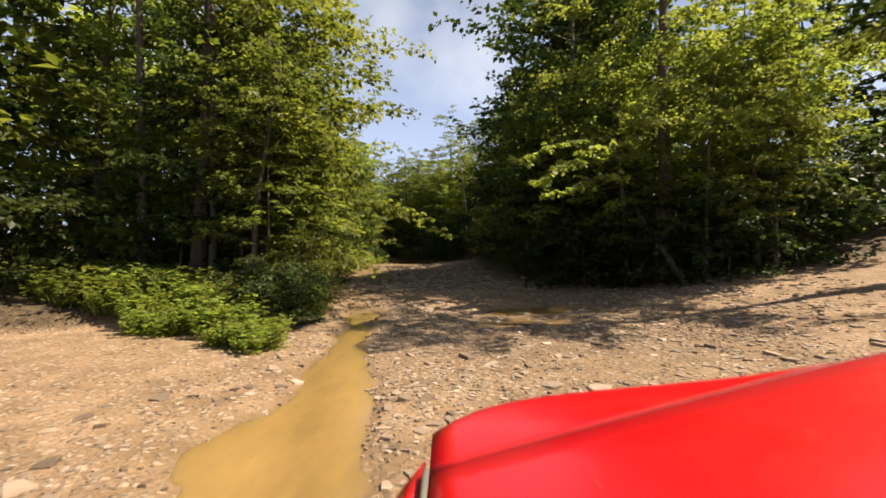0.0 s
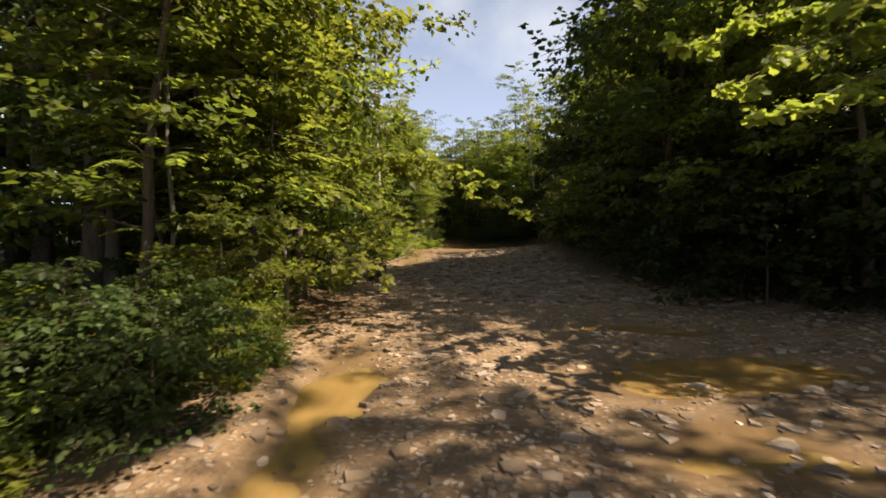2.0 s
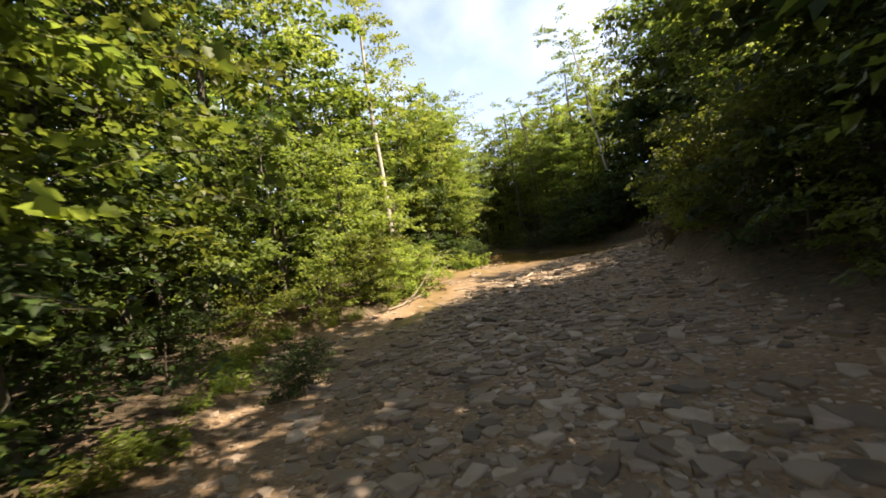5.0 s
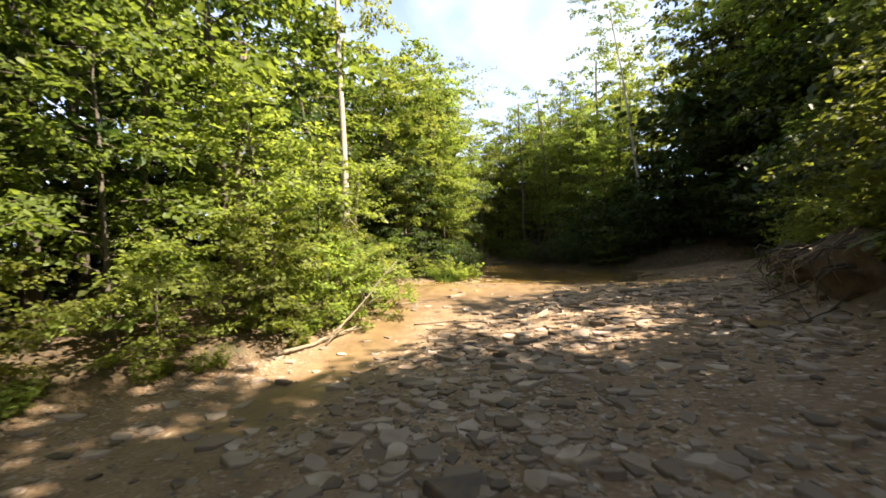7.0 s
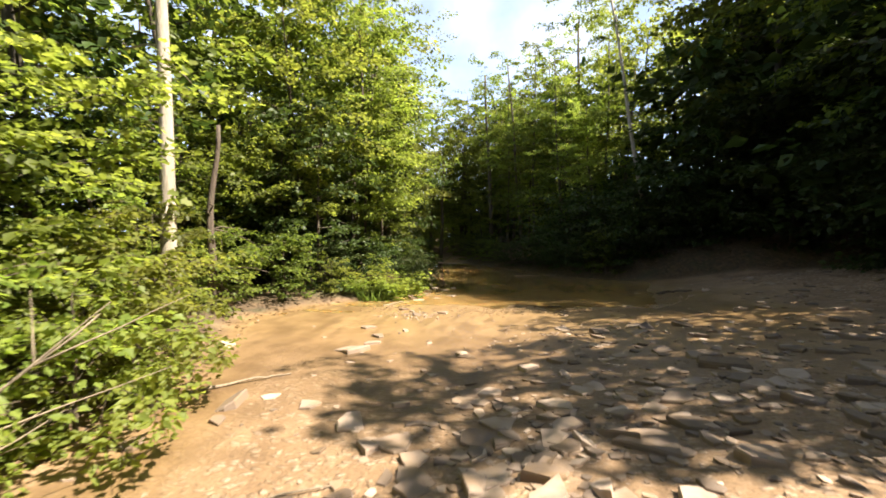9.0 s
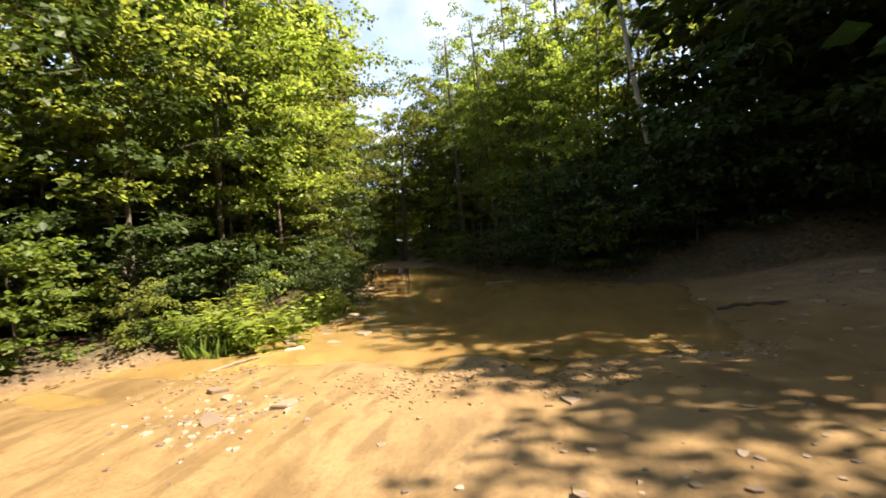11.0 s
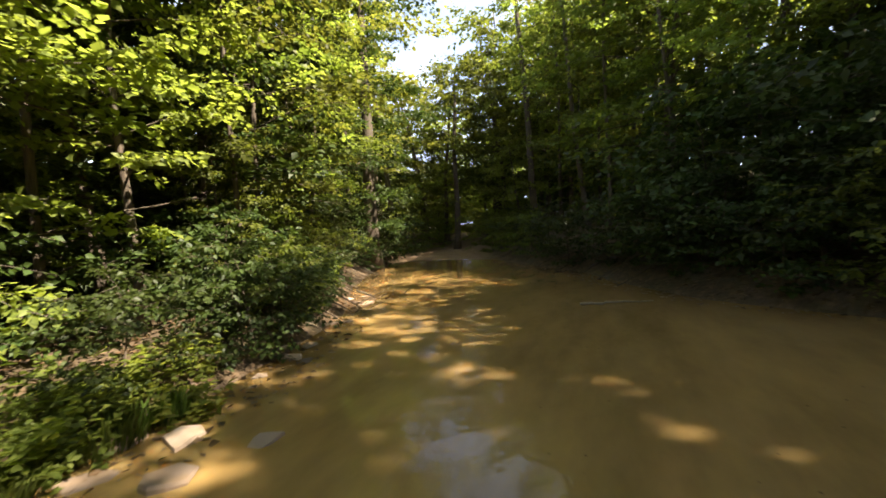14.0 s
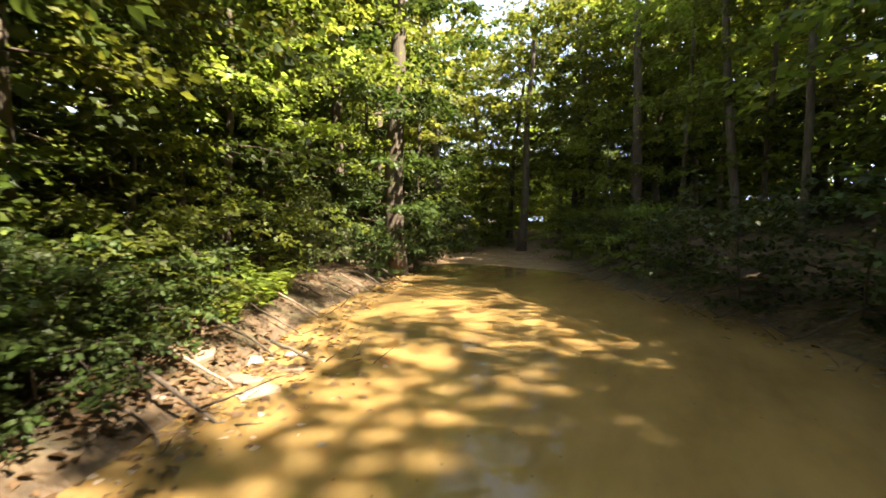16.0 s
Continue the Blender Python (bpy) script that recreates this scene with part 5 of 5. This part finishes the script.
    for x, s in ((0.3, -1), (2.21, 1)):
        for y in (0.05, -3.1):
            ground_z = height(x, y)
            bm = bmesh.new()
            for i in range(28):
                for r, w in ((0.24, 0.10), (0.36, 0.12), (0.41, 0.09), (0.41, -0.09), (0.36, -0.12), (0.24, -0.10)):
                    a = i / 28 * math.tau
                    bm.verts.new((x + w, y + r * math.cos(a), ground_z + 0.40 + r * math.sin(a)))
            bm.verts.ensure_lookup_table()
            for i in range(28):
                for j in range(6):
                    q = ((i + 1) % 28) * 6
                    bm.faces.new((bm.verts[i * 6 + j], bm.verts[i * 6 + (j + 1) % 6], bm.verts[q + (j + 1) % 6], bm.verts[q + j]))
            wheel = part("wheel", bm, RUBBER, car, "black off-road tyre")
            bm = bmesh.new()
            bmesh.ops.create_cone(bm, cap_ends=True, segments=20, radius1=0.245, radius2=0.2, depth=0.16, matrix=Matrix.Translation((x, y, ground_z + 0.40)) @ Euler((0, radians(90 * s), 0)).to_matrix().to_4x4())
            part("rim", bm, GREY_METAL, wheel, "grey steel rim")
    return tagged(car, "glossy red off-road vehicle with dusty hood on dirt", "vehicle")


build_vehicle()


# ---- stones, gravel and litter ----
def slab(rng, sides, top=0.9, worn=True):
    """A flat stone of unit width with a worn upper rim."""
    a = np.sort(rng.uniform(0, 6.28, sides)) * 0.45 + np.arange(sides) / sides * 6.283 * 0.55
    r = rng.uniform(0.28, 0.62, sides)
    thick = rng.uniform(0.06, 0.12)
    tilt = rng.normal(0, 0.08, 2)
    ring = np.stack([r * np.cos(a), r * np.sin(a)], 1)
    v = [(x, y, -0.12) for x, y in ring] + [(x, y, thick * 0.6 + x * tilt[0] + y * tilt[1]) for x, y in ring] + [(x * top, y * top, thick + x * tilt[0] + y * tilt[1]) for x, y in ring]
    n = sides
    if not worn:
        v = [(x, y, -0.1) for x, y in ring] + [(x * 0.86, y * 0.86, thick * 1.6 + x * tilt[0] + y * tilt[1]) for x, y in ring]
        return np.array(v), [(j, (j + 1) % n, n + (j + 1) % n, n + j) for j in range(n)] + [tuple(range(n, 2 * n))]
    f = [(j, (j + 1) % n, n + (j + 1) % n, n + j) for j in range(n)] + [(n + j, n + (j + 1) % n, 2 * n + (j + 1) % n, 2 * n + j) for j in range(n)] + [tuple(range(2 * n, 3 * n))]
    return np.array(v), f


def stony(x, y):
    """How thickly stones lie."""
    z, road, wet, _ = land(x, y)
    right = np.clip((x - np.interp(y, (0, 20, 28, 37, 45), (-3, -5.0, -5.6, -2.6, -1.0))) * 0.6 + 0.2, 0.07, 1)
    right = np.maximum(right, 0.35 * smooth_line(y, (16, 20, 28, 31), (0, 1, 1, 0)))
    lie = np.interp(y, (0, 5, 12, 18, 22, 34, 39, 43, 60), (0.8, 0.9, 0.8, 0.8, 1.0, 1.0, 0.25, 0.1, 0.03))
    return road * lie * right * (1 - 0.75 * wet), z


def scatter(rng, count, size, box):
    x0, x1, y0, y1 = box
    x, y = rng.uniform(x0, x1, count * 5), rng.uniform(y0, y1, count * 5)
    amount, z = stony(x, y)
    patch = 0.55 + 0.6 * wobble(x, y, 1.4, 21) + 0.3 * wobble(x, y, 4.0, 22)
    keep = np.flatnonzero(rng.uniform(0, 1, count * 5) < amount * np.clip(patch, 0.08, 1))[:count]
    s = size[0] * (size[1] / size[0]) ** (rng.uniform(0, 1, len(keep)) ** 2.8)
    return x[keep], y[keep], z[keep], s


def clod_material():
    k = Nodes("drying_mud")
    k.link(k.ramp(k.noise(7.0, 5.0, 0.6), [(0.3, (0.120, 0.074, 0.035)), (0.7, (0.250, 0.162, 0.082))]), k.bsdf.inputs["Base Color"])
    k.bsdf.inputs["Roughness"].default_value = 0.85
    k.bump(k.noise(40.0, 4.0), 0.5, 0.02)
    return k.m


CLOD = clod_material()


def joined_stones(name, label, seed, count, size, box, sides, worn=True, heap=None, material=STONE):
    rng = np.random.RandomState(seed)
    if heap:
        x, y = rng.normal(heap[0], heap[2], count), rng.normal(heap[1], heap[3], count)
        z, s = np.maximum(land(x, y)[0], POND - 0.01), rng.uniform(size[0], size[1], count)
    else:
        x, y, z, s = scatter(rng, count, size, box)
    kinds = [slab(rng, sides - i % 3 if worn else sides, 0.94, worn) for i in range(14)]
    verts, faces, c = [], [], 0
    for i in range(len(x)):
        v, f = kinds[i % 14]
        a = rng.uniform(0, 6.28)
        stretch = rng.uniform(0.6, 1.0)
        p = np.stack([(v[:, 0] * math.cos(a) - v[:, 1] * stretch * math.sin(a)) * s[i] + x[i], (v[:, 0] * math.sin(a) + v[:, 1] * stretch * math.cos(a)) * s[i] + y[i],
                      v[:, 2] * s[i] * 0.9 + z[i] + v[:, 0] * s[i] * rng.normal(0, 0.10)], 1)
        verts.append(p)
        faces += [tuple(q + c for q in g) for g in f]
        c += len(v)
    me = mesh_from(name, np.concatenate(verts), faces, material)
    ob = new(name, me)
    ob.parent = ground
    return tagged(ob, label, kind="stuff")


joined_stones("gravel", "loose tan sandstone chips and gravel", 91, 9500, (0.03, 0.10), (-5, 6, 1.2, 8), 5, False)
joined_stones("gravel", "loose tan sandstone chips and gravel", 97, 4500, (0.05, 0.15), (-4, 8, 8, 15), 5, False)
joined_stones("gravel", "loose tan sandstone chips and gravel", 92, 5500, (0.04, 0.14), (-8, 11, 14, 46), 5, False)
joined_stones("flat_stones", "flat broken sandstone pieces on the track", 93, 3600, (0.09, 0.28), (-6, 10, 1, 20), 6)
joined_stones("flat_stones", "flat broken sandstone slabs on the track", 96, 9500, (0.09, 0.46), (-9, 8, 16, 46), 7)

for seed, heap in ((202, (0.4, 42.0, 0.5, 0.3)), (203, (-5.2, 39.6, 0.4, 0.4)), (204, (-7.6, 50.9, 0.35, 0.6)), (206, (-1.6, 37.6, 0.9, 0.7))):
    joined_stones("gravel", "small loose gravel patch on silt", seed, 160, (0.03, 0.10), None, 5, False, heap)


for seed, heap in ((201, (-1.6, 40.9, 0.5, 0.35)), (207, (-3.0, 40.9, 0.55, 0.3)), (208, (-3.7, 40.4, 0.5, 0.35)), (209, (-6.4, 41.0, 0.3, 0.5))):
    joined_stones("mud_clods", "small broken clods of drying mud", seed, 150, (0.03, 0.11), None, 5, False, heap, CLOD)


def big_stones():
    rng = np.random.RandomState(94)
    kinds = []
    for _ in range(14):
        v, f = slab(rng, 5 + _ % 4, 0.93)
        kinds.append(mesh_from("stone", v, f, STONE))
    spots = []
    for count, size, box in ((70, (0.16, 0.42), (-4, 6, 2.5, 18)), (150, (0.22, 0.62), (-6, 4, 18, 34)), (50, (0.2, 0.5), (-6.5, 5, 32, 38.5))):
        x, y, z, s = scatter(rng, count, size, box)
        spots += list(zip(x, y, z, s))
    # pale slabs on the mud, and rocks along the pool's edge
    spots += [(-5.9, 33.9, None, 0.55), (-5.5, 36.4, None, 0.6), (-5.3, 36.9, None, 0.4), (-4.3, 33.6, None, 0.5), (-3.9, 34.2, None, 0.3), (-0.2, 35.3, None, 0.6), (-5.9, 43.6, None, 0.42),
              (-5.6, 43.9, None, 0.28), (-6.9, 42.3, None, 0.35), (-5.8, 40.35, None, 0.32), (-5.5, 40.15, None, 0.24), (-4.6, 39.9, None, 0.36), (-5.2, 39.5, None, 0.3), (-6.1, 43.9, None, 0.4),
              (-6.3, 43.0, None, 0.5), (-6.0, 42.6, None, 0.42), (-5.5, 42.9, None, 0.35), (-6.6, 43.5, None, 0.45), (-5.2, 43.6, None, 0.5), (0.5, 6.4, None, 0.45)]
    spots += [(0.9, 44.8, None, 0.3), (-7.3, 49.6, None, 0.4), (-5.8, 45.2, None, 0.55), (-6.2, 45.6, None, 0.5), (-6.3, 45.0, None, 0.55), (-5.5, 45.7, None, 0.35), (-6.6, 45.5, None, 0.4),
              (-6.6, 47.0, None, 0.4), (-6.8, 47.6, None, 0.45), (-6.45, 46.6, None, 0.3), (-6.9, 48.2, None, 0.4), (-6.5, 47.5, None, 0.3), (-8.1, 51.5, None, 0.5), (-7.8, 51.3, None, 0.4),
              (-8.4, 51.9, None, 0.45), (-8.0, 51.9, None, 0.35), (-8.6, 51.4, None, 0.4), (-8.3, 52.2, None, 0.3), (-6.1, 44.3, None, 0.35), (-7.5, 51.0, None, 0.5), (-7.2, 50.7, None, 0.35),
              (-7.9, 51.8, None, 0.4)]
    for i, (x, y, z, s) in enumerate(spots[:300]):
        ob = new("stone", kinds[i % 14])
        ob.parent = ground
        z = max(height(x, y), POND - 0.03 if y > 38 else -1.0) if z is None else z
        ob.matrix_basis = pose(x, y, z + 0.01, rng.normal(0, 5), rng.normal(0, 5), rng.uniform(0, 360)) @ Matrix.Diagonal((s, s * rng.uniform(0.65, 1.0), s * rng.uniform(0.6, 1.0), 1))


big_stones()


def litter():
    rng = np.random.RandomState(95)
    n = 14000
    y = np.where(rng.uniform(0, 1, n) < 0.3, rng.uniform(44, 58, n), rng.uniform(2, 62, n))
    left = rng.uniform(0, 1, n) < 0.6
    x = np.where(left, left_edge(y) - rng.uniform(-0.6, 4, n), right_edge(y) + rng.uniform(-0.5, 4, n))
    # a drift of leaves washed up on the bank of the pool
    x, y = np.append(x, rng.normal(-8.5, 0.5, 1700)), np.append(y, rng.normal(50.6, 1.3, 1700))
    x, y = np.append(x, rng.normal(-4.4, 1.0, 2400)), np.append(y, rng.normal(14.4, 1.6, 2400))
    n = len(x)
    z = np.maximum(land(x, y)[0] + 0.012, np.where((y > 38) & (y < 64), POND + 0.006, -1.0))
    a = rng.uniform(0, 6.28, n)
    d = np.stack([np.cos(a), np.sin(a), rng.normal(0, 0.15, n)], 1)
    up = np.array([0, 0, 1.0]) + rng.normal(0, 0.25, (n, 3))
    ob = new("leaf_litter", leaf_mesh("leaf_litter", np.stack([x, y, z], 1), d, up, rng.uniform(0.05, 0.13, n), DRY))
    ob.parent = ground
    tagged(ob, "scattered dry brown fallen leaves", kind="stuff")


litter()
